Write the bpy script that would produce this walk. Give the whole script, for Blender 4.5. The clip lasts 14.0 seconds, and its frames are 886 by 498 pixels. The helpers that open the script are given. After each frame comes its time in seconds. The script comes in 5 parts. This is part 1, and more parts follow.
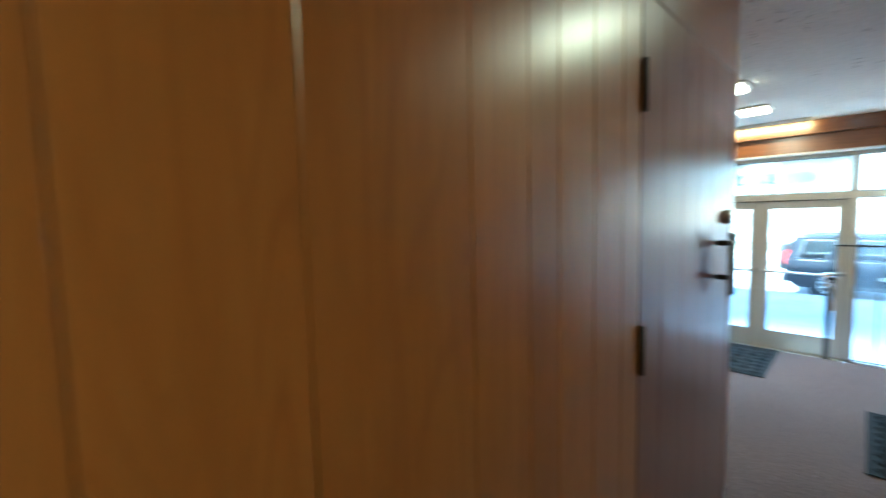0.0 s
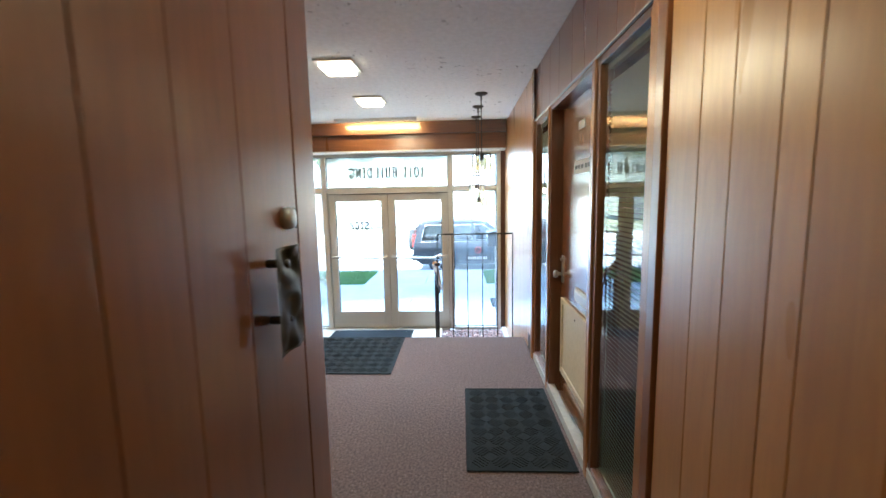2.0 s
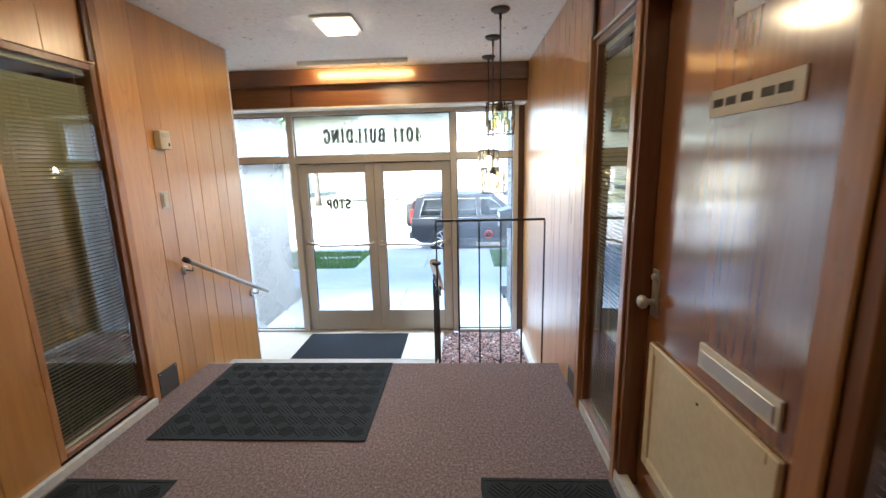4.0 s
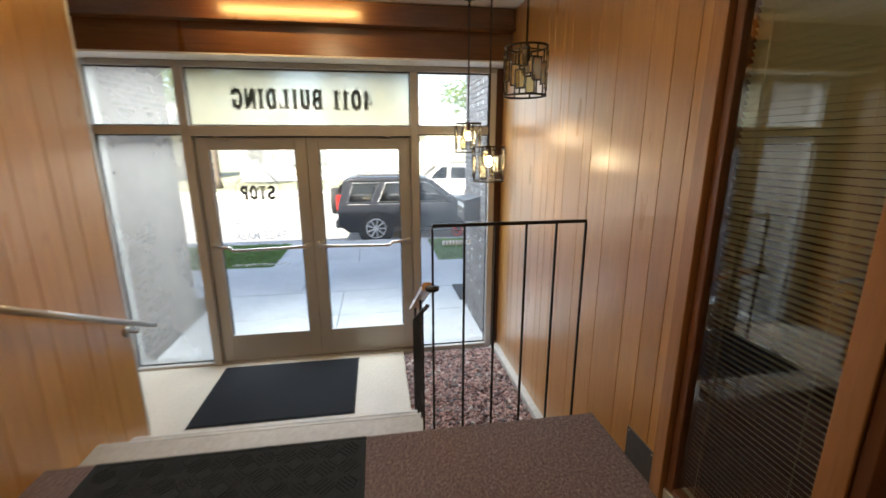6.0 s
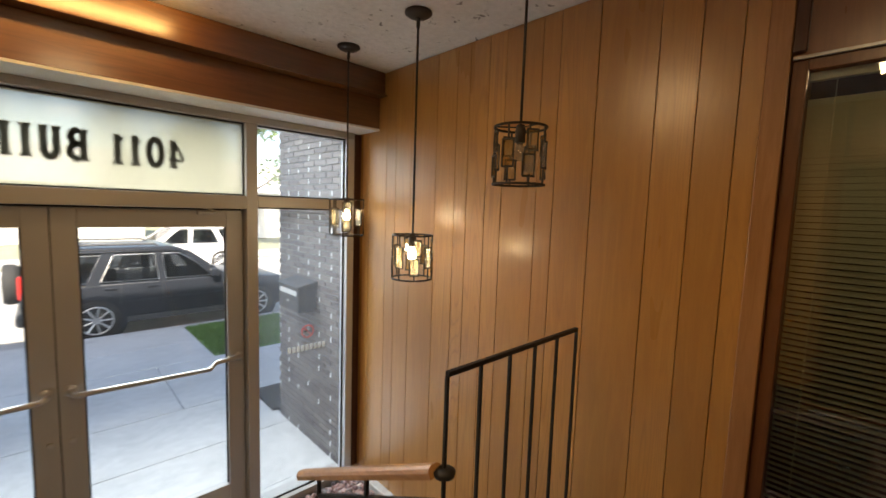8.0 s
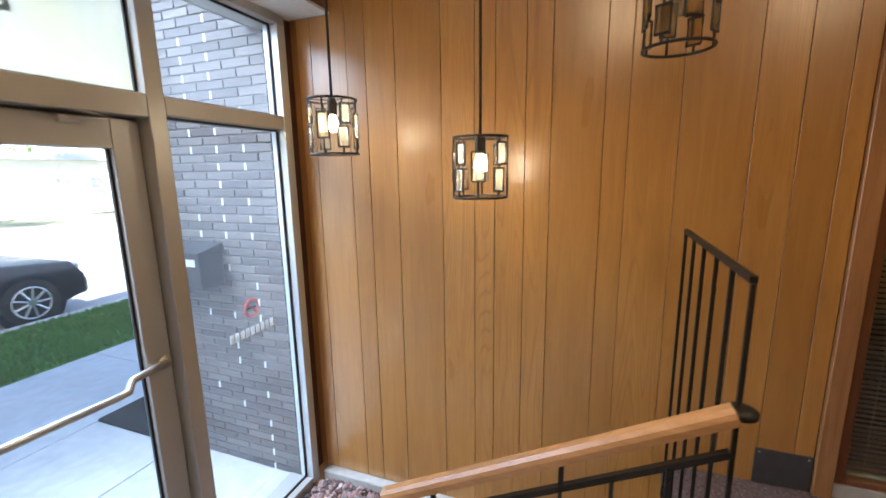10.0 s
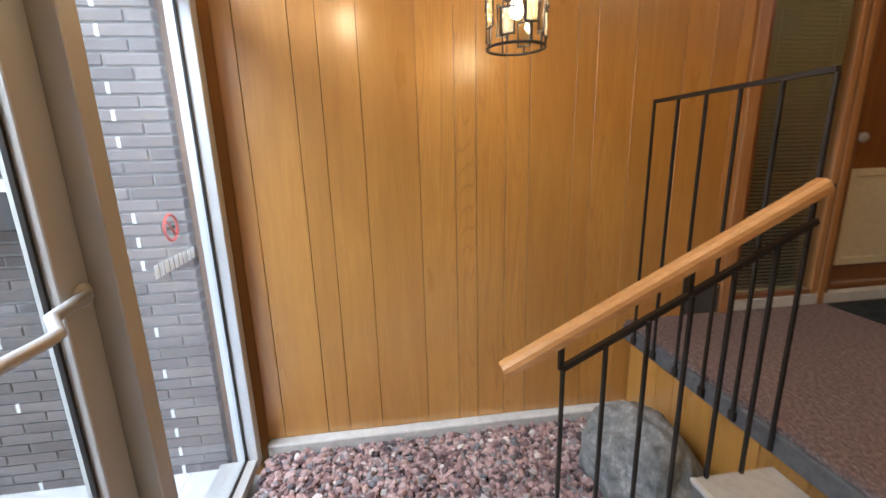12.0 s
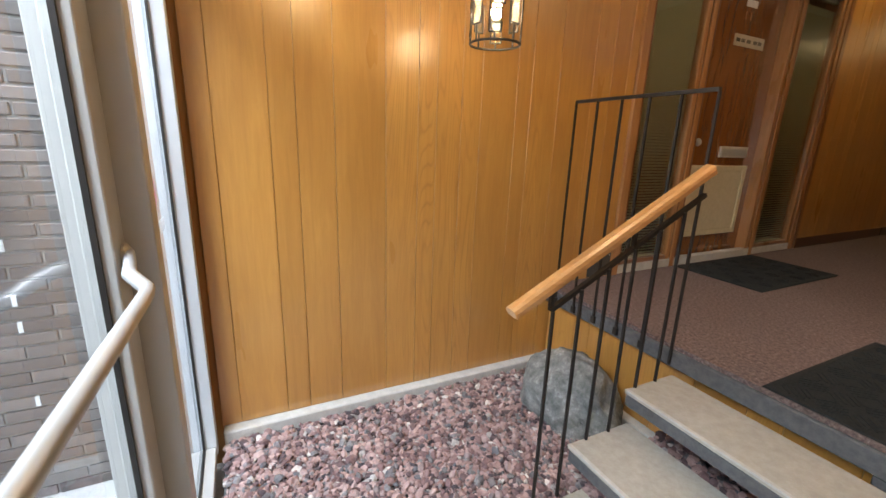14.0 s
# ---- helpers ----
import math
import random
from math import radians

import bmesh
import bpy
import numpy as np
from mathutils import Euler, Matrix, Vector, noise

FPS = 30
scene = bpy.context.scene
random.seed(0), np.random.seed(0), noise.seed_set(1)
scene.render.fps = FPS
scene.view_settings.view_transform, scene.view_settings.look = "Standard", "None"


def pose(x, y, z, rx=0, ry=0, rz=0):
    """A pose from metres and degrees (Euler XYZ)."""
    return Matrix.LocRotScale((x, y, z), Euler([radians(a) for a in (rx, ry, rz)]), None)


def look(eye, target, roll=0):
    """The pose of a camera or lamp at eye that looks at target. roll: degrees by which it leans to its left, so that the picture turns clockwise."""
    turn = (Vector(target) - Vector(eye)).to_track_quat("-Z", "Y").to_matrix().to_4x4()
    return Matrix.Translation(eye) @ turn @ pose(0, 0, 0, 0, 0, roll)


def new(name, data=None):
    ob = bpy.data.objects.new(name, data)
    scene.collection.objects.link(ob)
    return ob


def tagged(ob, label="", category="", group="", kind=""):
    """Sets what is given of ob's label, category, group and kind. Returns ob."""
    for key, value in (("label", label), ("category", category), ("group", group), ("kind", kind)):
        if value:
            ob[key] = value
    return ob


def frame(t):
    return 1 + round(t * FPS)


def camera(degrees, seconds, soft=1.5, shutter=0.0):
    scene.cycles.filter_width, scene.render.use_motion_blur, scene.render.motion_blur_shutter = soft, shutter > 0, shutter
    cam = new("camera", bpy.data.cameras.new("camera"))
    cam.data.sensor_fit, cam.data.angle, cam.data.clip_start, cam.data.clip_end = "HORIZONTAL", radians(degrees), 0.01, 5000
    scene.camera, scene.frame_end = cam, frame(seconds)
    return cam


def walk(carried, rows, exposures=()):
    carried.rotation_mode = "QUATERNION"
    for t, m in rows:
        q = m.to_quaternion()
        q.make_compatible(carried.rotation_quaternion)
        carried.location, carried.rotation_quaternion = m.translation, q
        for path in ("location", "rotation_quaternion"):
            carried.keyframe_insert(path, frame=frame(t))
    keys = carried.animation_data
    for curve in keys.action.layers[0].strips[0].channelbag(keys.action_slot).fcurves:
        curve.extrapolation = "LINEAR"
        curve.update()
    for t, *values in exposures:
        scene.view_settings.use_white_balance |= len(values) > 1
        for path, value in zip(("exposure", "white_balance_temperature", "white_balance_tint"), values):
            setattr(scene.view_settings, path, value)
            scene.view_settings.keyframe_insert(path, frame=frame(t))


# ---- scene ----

cam = camera(93.5, 14.0, soft=1.5, shutter=0.5)
PATH = [
    (0, (0.115, 0.71, 1.482), (-1.309, 2.106, 1.319), -1.4),
    (0.5, (0.122, 0.89, 1.488), (-0.802, 2.656, 1.326), -1.4),
    (1, (0.051, 1.089, 1.491), (-0.397, 3.03, 1.314), -2.4),
    (1.5, (0.076, 1.349, 1.492), (-0.084, 3.331, 1.277), -2.5),
    (2, (0.157, 1.77, 1.493), (0.066, 3.753, 1.245), -1.1),
    (2.2, (0.104, 1.888, 1.49), (0.053, 3.869, 1.219), -1.6),
    (2.5, (0.122, 2.178, 1.49), (0.073, 4.157, 1.204), -1.3),
    (3, (0.164, 2.554, 1.493), (0.056, 4.528, 1.189), -1.4),
    (5.5, (-0.204, 3.852, 1.481), (-0.178, 5.792, 0.994), -0.8),
    (6, (-0.353, 4.158, 1.472), (-0.054, 6.078, 0.995), -0.2),
    (6.5, (-0.529, 4.466, 1.505), (0.057, 6.329, 1.075), 0.4),
    (7, (-0.714, 4.675, 1.557), (0.136, 6.456, 1.231), 0.4),
    (7.5, (-0.865, 4.935, 1.587), (0.259, 6.57, 1.34), 1.2),
    (8, (-0.974, 5.234, 1.604), (0.406, 6.669, 1.416), 1.9),
    (10.5, (-1.176, 6.667, 1.246), (0.734, 7.13, 0.875), -0.9),
    (11, (-1.186, 6.869, 1.124), (0.777, 7.076, 0.797), -0.6),
    (11.5, (-1.218, 7.08, 0.961), (0.75, 7.102, 0.607), -1.1),
    (12, (-1.144, 7.33, 0.921), (0.784, 7.07, 0.455), -1.5),
    (12.5, (-1.201, 7.538, 0.919), (0.665, 7.027, 0.411), -1.2),
    (13, (-1.261, 7.656, 0.896), (0.541, 6.977, 0.355), 0.1),
    (13.5, (-1.237, 7.733, 0.874), (0.54, 6.963, 0.375), 1.8),
    (14, (-1.192, 7.823, 0.873), (0.544, 6.966, 0.37), 2.0),
]

# ---- light ----
EXPOSURES = ((0.0, 3.35, 4450, -11), (0.8, 3.4, 4600, -8), (1.5, 3.4, 5000, -2), (2.5, 3.27, 5250, 3), (3.2, 3.1, 5400, 6), (5.3, 2.15, 6800, 11), (8.0, 1.6, 7500, 14), (10.4, 2.15, 5850, 13), (11.2, 2.2, 5950, 13), (12.0, 2.2, 6800, 16), (14.0, 2.3, 7000, 14))
walk(cam, [(t, look(eye, target, roll)) for t, eye, target, roll in PATH], EXPOSURES)
world = bpy.data.worlds.new("world")
scene.world = world
world.use_nodes = True
wn = world.node_tree
sky = wn.nodes.new("ShaderNodeTexSky")
sky.sky_type, sky.sun_disc = "NISHITA", False
sky.sun_elevation, sky.sun_rotation = radians(42.5), radians(207)
wn.links.new(sky.outputs[0], wn.nodes["Background"].inputs[0])
wn.nodes["Background"].inputs[1].default_value = 0.15


def lamp(name, kind, m, power, colour, **more):
    data = bpy.data.lights.new(name, kind)
    data.energy, data.color = power, colour
    for k, v in more.items():
        if k == "radius":
            data.shadow_soft_size = v
        elif k == "size":
            data.size = v
        elif k == "angle":
            data.angle = v
    ob = new(name, data)
    ob.matrix_world = m
    return ob


# the sun stands behind the building: the entrance lies in its shade, the street in the sun
lamp("sun", "SUN", look((0, 0, 0), (0.5, 0.97, -1.0)), 5.0, (1.0, 0.95, 0.86), angle=radians(0.6))
# added area lamp standing in for the open sky above the path, just outside the head of the glass front
sky_lamp = lamp("sky_fill_light", "AREA", look((-0.9, 9.3, 3.2), (-0.9, 6.0, 0.2)), 84, (0.7, 0.85, 1.0), size=3.2)
sky_lamp.data.shape, sky_lamp.data.size_y = "RECTANGLE", 1.6
sky_lamp.data.spread = radians(130)

# ---- materials ----


def nodes_of(name, base, rough=0.5, metal=0.0):
    mat = bpy.data.materials.new(name)
    mat.use_nodes = True
    nt = mat.node_tree
    b = nt.nodes["Principled BSDF"]
    b.inputs["Base Color"].default_value = (*base, 1)
    b.inputs["Roughness"].default_value = rough
    b.inputs["Metallic"].default_value = metal
    return mat, nt, b


def coords(nt, scale=(1, 1, 1), offset_random=False):
    tc = nt.nodes.new("ShaderNodeNewGeometry")
    mp = nt.nodes.new("ShaderNodeMapping")
    mp.inputs["Scale"].default_value = scale
    nt.links.new(tc.outputs["Position"], mp.inputs["Vector"])
    if offset_random:
        oi = nt.nodes.new("ShaderNodeObjectInfo")
        mu = nt.nodes.new("ShaderNodeMath")
        mu.operation = "MULTIPLY"
        mu.inputs[1].default_value = 37.0
        nt.links.new(oi.outputs["Random"], mu.inputs[0])
        cx = nt.nodes.new("ShaderNodeCombineXYZ")
        for k in range(3):
            nt.links.new(mu.outputs[0], cx.inputs[k])
        nt.links.new(cx.outputs[0], mp.inputs["Location"])
    return mp.outputs[0]


def noise_at(nt, vec, scale, detail=4.0, rough=0.55, distort=0.0):
    n = nt.nodes.new("ShaderNodeTexNoise")
    n.inputs["Scale"].default_value = scale
    n.inputs["Detail"].default_value = detail
    n.inputs["Roughness"].default_value = rough
    n.inputs["Distortion"].default_value = distort
    nt.links.new(vec, n.inputs["Vector"])
    return n.outputs["Fac"]


def ramp(nt, fac, stops):
    r = nt.nodes.new("ShaderNodeValToRGB")
    el = r.color_ramp.elements
    while len(el) < len(stops):
        el.new(0.5)
    for e, (p, c) in zip(el, stops):
        e.position, e.color = p, (*c, 1) if len(c) == 3 else c
    nt.links.new(fac, r.inputs[0])
    return r.outputs[0]


def mix(nt, a, b, fac, mode="MIX"):
    m = nt.nodes.new("ShaderNodeMix")
    m.data_type, m.blend_type = "RGBA", mode
    for sock, v in ((m.inputs[6], a), (m.inputs[7], b), (m.inputs[0], fac)):
        if isinstance(v, (int, float)):
            sock.default_value = v
        elif isinstance(v, tuple):
            sock.default_value = (*v, 1)
        else:
            nt.links.new(v, sock)
    return m.outputs[2]


def bump(nt, b, height, strength, distance):
    n = nt.nodes.new("ShaderNodeBump")
    n.inputs["Strength"].default_value = strength
    n.inputs["Distance"].default_value = distance
    nt.links.new(height, n.inputs["Height"])
    nt.links.new(n.outputs[0], b.inputs["Normal"])


def span(nt, fac, lo, hi):
    m = nt.nodes.new("ShaderNodeMapRange")
    m.inputs[3].default_value, m.inputs[4].default_value = lo, hi
    nt.links.new(fac, m.inputs[0])
    return m.outputs[0]


def wood(name, dark, mid, light, rough=(0.22, 0.38), grain=(9, 9, 0.7), vary=0.16, coat=1.0, sheen=0.24, coat_ior=1.5, figure=0.0):
    """Stained veneer with the grain along the mapping's last axis, blotches and a different tone for each board; figure: arched growth rings on some boards."""
    mat, nt, b = nodes_of(name, mid)
    v = coords(nt, grain, True)
    g = noise_at(nt, v, 3.0, 6, 0.62, 1.2)
    fine = noise_at(nt, coords(nt, tuple(s * 9 for s in grain), True), 4.0, 4, 0.7)
    col = ramp(nt, g, ((0.2, dark), (0.5, mid), (0.8, light)))
    col = mix(nt, col, ramp(nt, fine, ((0.3, (0.86, 0.83, 0.79)), (0.62, (1, 1, 1)))), 0.3, "MULTIPLY")
    blot = noise_at(nt, coords(nt, (2.4, 2.4, 0.55)), 1.7, 3)
    col = mix(nt, col, ramp(nt, blot, ((0.3, (0.8, 0.76, 0.72)), (0.65, (1, 1, 1)))), 0.6, "MULTIPLY")
    oi = nt.nodes.new("ShaderNodeObjectInfo")
    if figure:
        hills = noise_at(nt, coords(nt, tuple(s * 0.6 for s in grain), True), 1.1, 1.5, 0.4, 0.3)
        many, turn = nt.nodes.new("ShaderNodeMath"), nt.nodes.new("ShaderNodeMath")
        many.operation, turn.operation = "MULTIPLY", "SINE"
        many.inputs[1].default_value = 150.0
        nt.links.new(hills, many.inputs[0])
        nt.links.new(many.outputs[0], turn.inputs[0])
        rings = ramp(nt, turn.outputs[0], ((0.0, (1, 1, 1)), (0.75, (0.95, 0.93, 0.9)), (1.0, (0.74, 0.68, 0.6))))
        spread = nt.nodes.new("ShaderNodeMath")
        spread.operation = "MULTIPLY"
        nt.links.new(ramp(nt, oi.outputs["Random"], ((0.5, (0, 0, 0)), (0.7, (figure, figure, figure)))), spread.inputs[0])
        nt.links.new(ramp(nt, blot, ((0.4, (0.2, 0.2, 0.2)), (0.6, (1, 1, 1)))), spread.inputs[1])
        col = mix(nt, col, rings, spread.outputs[0], "MULTIPLY")
    col = mix(nt, col, ramp(nt, oi.outputs["Random"], ((0, (1 - vary, 1 - vary * 1.15, 1 - vary * 1.3)), (1, (1, 1, 1)))), 1.0, "MULTIPLY")
    nt.links.new(col, b.inputs["Base Color"])
    nt.links.new(span(nt, blot, rough[0], rough[1]), b.inputs["Roughness"])
    b.inputs["Coat Weight"].default_value = coat
    b.inputs["Coat Roughness"].default_value = sheen
    b.inputs["Coat IOR"].default_value = coat_ior
    bump(nt, b, fine, 0.06, 0.002)
    return mat


def speckled(name, a, b_, scale, rough=0.8, strength=0.3, dist=0.004, third=None, metal=0.0):
    """A surface of two or three tones in grains of one size, with a wider mottling and relief."""
    mat, nt, b = nodes_of(name, a, rough, metal)
    v = coords(nt)
    n = noise_at(nt, v, scale, 5, 0.75)
    stops = [(0.36, a), (0.64, b_)] if third is None else [(0.36, a), (0.56, b_), (0.72, third)]
    col = ramp(nt, n, stops)
    wide = noise_at(nt, v, 1.3, 4)
    col = mix(nt, col, ramp(nt, wide, ((0.3, (0.78, 0.78, 0.78)), (0.68, (1, 1, 1)))), 0.7, "MULTIPLY")
    nt.links.new(col, b.inputs["Base Color"])
    bump(nt, b, n, strength, dist)
    return mat


def metal(name, base, rough, amount=1.0, scuff=0.12):
    mat, nt, b = nodes_of(name, base, rough, amount)
    n = noise_at(nt, coords(nt, (1, 1, 1)), 14, 5)
    nt.links.new(span(nt, n, rough - scuff * 0.5, rough + scuff), b.inputs["Roughness"])
    return mat


PANEL = wood("honey_panelling", (0.48, 0.215, 0.044), (0.57, 0.275, 0.06), (0.65, 0.335, 0.085), vary=0.2, sheen=0.31, coat_ior=1.7, figure=0.7)
DOORWOOD = wood("brown_door_veneer", (0.165, 0.058, 0.018), (0.225, 0.083, 0.027), (0.28, 0.11, 0.038), vary=0.08, sheen=0.29, coat_ior=1.65)
GLOSSDOOR = wood("glossy_office_door_veneer", (0.2, 0.076, 0.026), (0.27, 0.108, 0.038), (0.33, 0.142, 0.053), rough=(0.15, 0.25), vary=0.05, sheen=0.13, coat_ior=2.3)
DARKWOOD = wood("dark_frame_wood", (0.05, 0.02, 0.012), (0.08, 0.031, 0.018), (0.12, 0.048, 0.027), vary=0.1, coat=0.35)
# brown frame wood, darkened for the shade on sides turned from the entrance
SHADEFRAME = wood("shaded_frame_wood", (0.13, 0.052, 0.024), (0.19, 0.078, 0.035), (0.25, 0.108, 0.048), vary=0.1, coat=0.2)
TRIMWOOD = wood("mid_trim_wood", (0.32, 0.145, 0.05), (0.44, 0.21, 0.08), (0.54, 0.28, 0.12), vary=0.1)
BEAMWOOD = wood("beam_wood", (0.1, 0.039, 0.014), (0.155, 0.062, 0.021), (0.21, 0.086, 0.03), grain=(0.7, 9, 9), vary=0.05)
RAILWOOD = wood("pale_oak_rail", (0.4, 0.18, 0.055), (0.55, 0.27, 0.095), (0.66, 0.36, 0.15), grain=(9, 0.9, 9), vary=0.03, rough=(0.3, 0.45))
GROOVE = nodes_of("groove_shadow_backing", (0.36, 0.165, 0.05), 0.8)[0]
CREAM = speckled("cream_vent_paint", (0.6, 0.52, 0.34), (0.68, 0.6, 0.42), 30, 0.45, 0.05, 0.001)
ALU = metal("grey_anodised_aluminium", (0.42, 0.41, 0.39), 0.42, 0.3)
ALULIGHT = metal("bright_aluminium", (0.62, 0.64, 0.66), 0.35, 0.6)
STEEL = metal("brushed_steel", (0.47, 0.465, 0.45), 0.3, 0.55)
BRONZE = metal("dark_bronze", (0.05, 0.04, 0.032), 0.45, 0.5)
BLACKIRON = metal("black_painted_iron", (0.02, 0.017, 0.015), 0.45, 0.3)
RUBBER = speckled("black_rubber", (0.012, 0.014, 0.015), (0.022, 0.026, 0.028), 90, 0.9, 0.2, 0.002)
LOWMAT = speckled("black_fibre_mat", (0.010, 0.011, 0.013), (0.02, 0.022, 0.025), 160, 0.9, 0.4, 0.003)
CARPET = speckled("brown_carpet", (0.085, 0.056, 0.052), (0.2, 0.14, 0.128), 70, 0.95, 0.9, 0.006, (0.4, 0.31, 0.285))
TERRAZZO = speckled("cream_terrazzo", (0.42, 0.375, 0.3), (0.5, 0.455, 0.375), 55, 0.4, 0.03, 0.001)
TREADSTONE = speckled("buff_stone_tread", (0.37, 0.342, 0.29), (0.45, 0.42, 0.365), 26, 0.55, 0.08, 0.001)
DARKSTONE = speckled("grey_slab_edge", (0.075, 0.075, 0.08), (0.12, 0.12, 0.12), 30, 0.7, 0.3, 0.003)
KERB = speckled("pale_concrete_kerb", (0.46, 0.45, 0.42), (0.56, 0.55, 0.51), 20, 0.85, 0.2, 0.002)
BOULDER = speckled("grey_boulder_stone", (0.11, 0.115, 0.108), (0.22, 0.222, 0.208), 16, 0.8, 0.9, 0.02, (0.42, 0.42, 0.4))
CONCRETE = speckled("pale_concrete", (0.5, 0.495, 0.48), (0.6, 0.595, 0.575), 12, 0.9, 0.15, 0.002)
# asphalt, its colour raised to stand for the dazzle of full sun
ASPHALT = speckled("glare_paled_road", (0.38, 0.375, 0.36), (0.46, 0.455, 0.44), 40, 0.9, 0.3, 0.003)
MULCHMAT = speckled("dark_bark_mulch", (0.015, 0.014, 0.014), (0.05, 0.045, 0.042), 34, 0.95, 1.0, 0.02)
# far lawn with its green paled in the colour to imitate sun glare
FARGROUND = speckled("glare_paled_ground", (0.24, 0.25, 0.15), (0.33, 0.33, 0.22), 3, 0.95, 0.5, 0.02)
GRASSMAT = speckled("lawn_ground", (0.08, 0.18, 0.03), (0.15, 0.3, 0.06), 22, 0.95, 0.8, 0.02)
MORTAR = speckled("grey_mortar", (0.19, 0.185, 0.18), (0.25, 0.243, 0.235), 40, 0.9, 0.3, 0.002)
PLASTIC = speckled("ivory_plastic", (0.62, 0.55, 0.42), (0.66, 0.59, 0.46), 20, 0.4, 0.02, 0.001)
WHITEP = speckled("white_paint", (0.72, 0.72, 0.70), (0.78, 0.78, 0.76), 25, 0.5, 0.03, 0.001)
GREYP = speckled("grey_grille_paint", (0.055, 0.055, 0.056), (0.075, 0.074, 0.074), 25, 0.5, 0.03, 0.001)
BLINDMAT = nodes_of("pale_green_blind", (0.66, 0.7, 0.54), 0.45)[0]
for dull, gloss in ((RUBBER, 0.3), (LOWMAT, 0.12)):
    dull.node_tree.nodes["Principled BSDF"].inputs["Specular IOR Level"].default_value = gloss
BOXPAINT = metal("black_mailbox_paint", (0.018, 0.018, 0.02), 0.5, 0.0)
INKMAT = nodes_of("black_vinyl_lettering", (0.06, 0.06, 0.06), 0.5)[0]
OUTLINE = nodes_of("grey_vinyl_outline", (0.1, 0.1, 0.1), 0.6)[0]
REDINK = nodes_of("red_sign_ink", (0.5, 0.03, 0.02), 0.5)[0]


def brick_material():
    mat, nt, b = nodes_of("dark_brick", (0.12, 0.085, 0.07), 0.85)
    oi = nt.nodes.new("ShaderNodeObjectInfo")
    ge = nt.nodes.new("ShaderNodeNewGeometry")
    ad = nt.nodes.new("ShaderNodeMath")
    ad.operation = "ADD"
    nt.links.new(oi.outputs["Random"], ad.inputs[0])
    nt.links.new(ge.outputs["Random Per Island"], ad.inputs[1])
    fr = nt.nodes.new("ShaderNodeMath")
    fr.operation = "FRACT"
    nt.links.new(ad.outputs[0], fr.inputs[0])
    col = ramp(nt, fr.outputs[0], ((0.0, (0.1, 0.085, 0.08)), (0.5, (0.14, 0.12, 0.112)), (1.0, (0.18, 0.153, 0.142))))
    n = noise_at(nt, coords(nt), 60, 4)
    col = mix(nt, col, ramp(nt, n, ((0.3, (0.7, 0.7, 0.7)), (0.7, (1, 1, 1)))), 0.7, "MULTIPLY")
    nt.links.new(col, b.inputs["Base Color"])
    bump(nt, b, n, 0.4, 0.003)
    return mat


BRICKMAT = brick_material()


def pebble_material():
    mat, nt, b = nodes_of("red_grey_gravel", (0.3, 0.2, 0.18), 0.8)
    ge = nt.nodes.new("ShaderNodeNewGeometry")
    col = ramp(nt, ge.outputs["Random Per Island"], ((0.0, (0.06, 0.045, 0.05)), (0.25, (0.22, 0.125, 0.12)), (0.5, (0.4, 0.25, 0.225)),
                                                     (0.72, (0.48, 0.33, 0.3)), (0.86, (0.13, 0.125, 0.135)), (0.95, (0.3, 0.27, 0.26)), (1.0, (0.72, 0.64, 0.58))))
    n = noise_at(nt, coords(nt), 70, 4)
    col = mix(nt, col, ramp(nt, n, ((0.3, (0.62, 0.62, 0.62)), (0.7, (1, 1, 1)))), 0.8, "MULTIPLY")
    nt.links.new(col, b.inputs["Base Color"])
    bump(nt, b, n, 0.5, 0.003)
    return mat


PEBBLE = pebble_material()


def ceiling_material():
    mat, nt, b = nodes_of("stippled_ceiling_plaster", (0.72, 0.71, 0.69), 0.9)
    v = coords(nt)
    fine = noise_at(nt, v, 26, 5, 0.7)
    patch = noise_at(nt, coords(nt, (0.55, 1, 1)), 1.6, 2)
    flecks = noise_at(nt, coords(nt, (1, 1, 1)), 17, 3, 0.6, 0.8)
    mask = nt.nodes.new("ShaderNodeMath")
    mask.operation = "MULTIPLY"
    nt.links.new(ramp(nt, flecks, ((0.63, (0, 0, 0)), (0.70, (1, 1, 1)))), mask.inputs[0])
    nt.links.new(ramp(nt, patch, ((0.45, (0, 0, 0)), (0.58, (1, 1, 1)))), mask.inputs[1])
    col = ramp(nt, fine, ((0.3, (0.72, 0.715, 0.7)), (0.65, (0.84, 0.835, 0.82))))
    col = mix(nt, col, (0.22, 0.21, 0.2), mask.outputs[0])
    nt.links.new(col, b.inputs["Base Color"])
    bump(nt, b, fine, 0.5, 0.008)
    return mat


CEILMAT = ceiling_material()


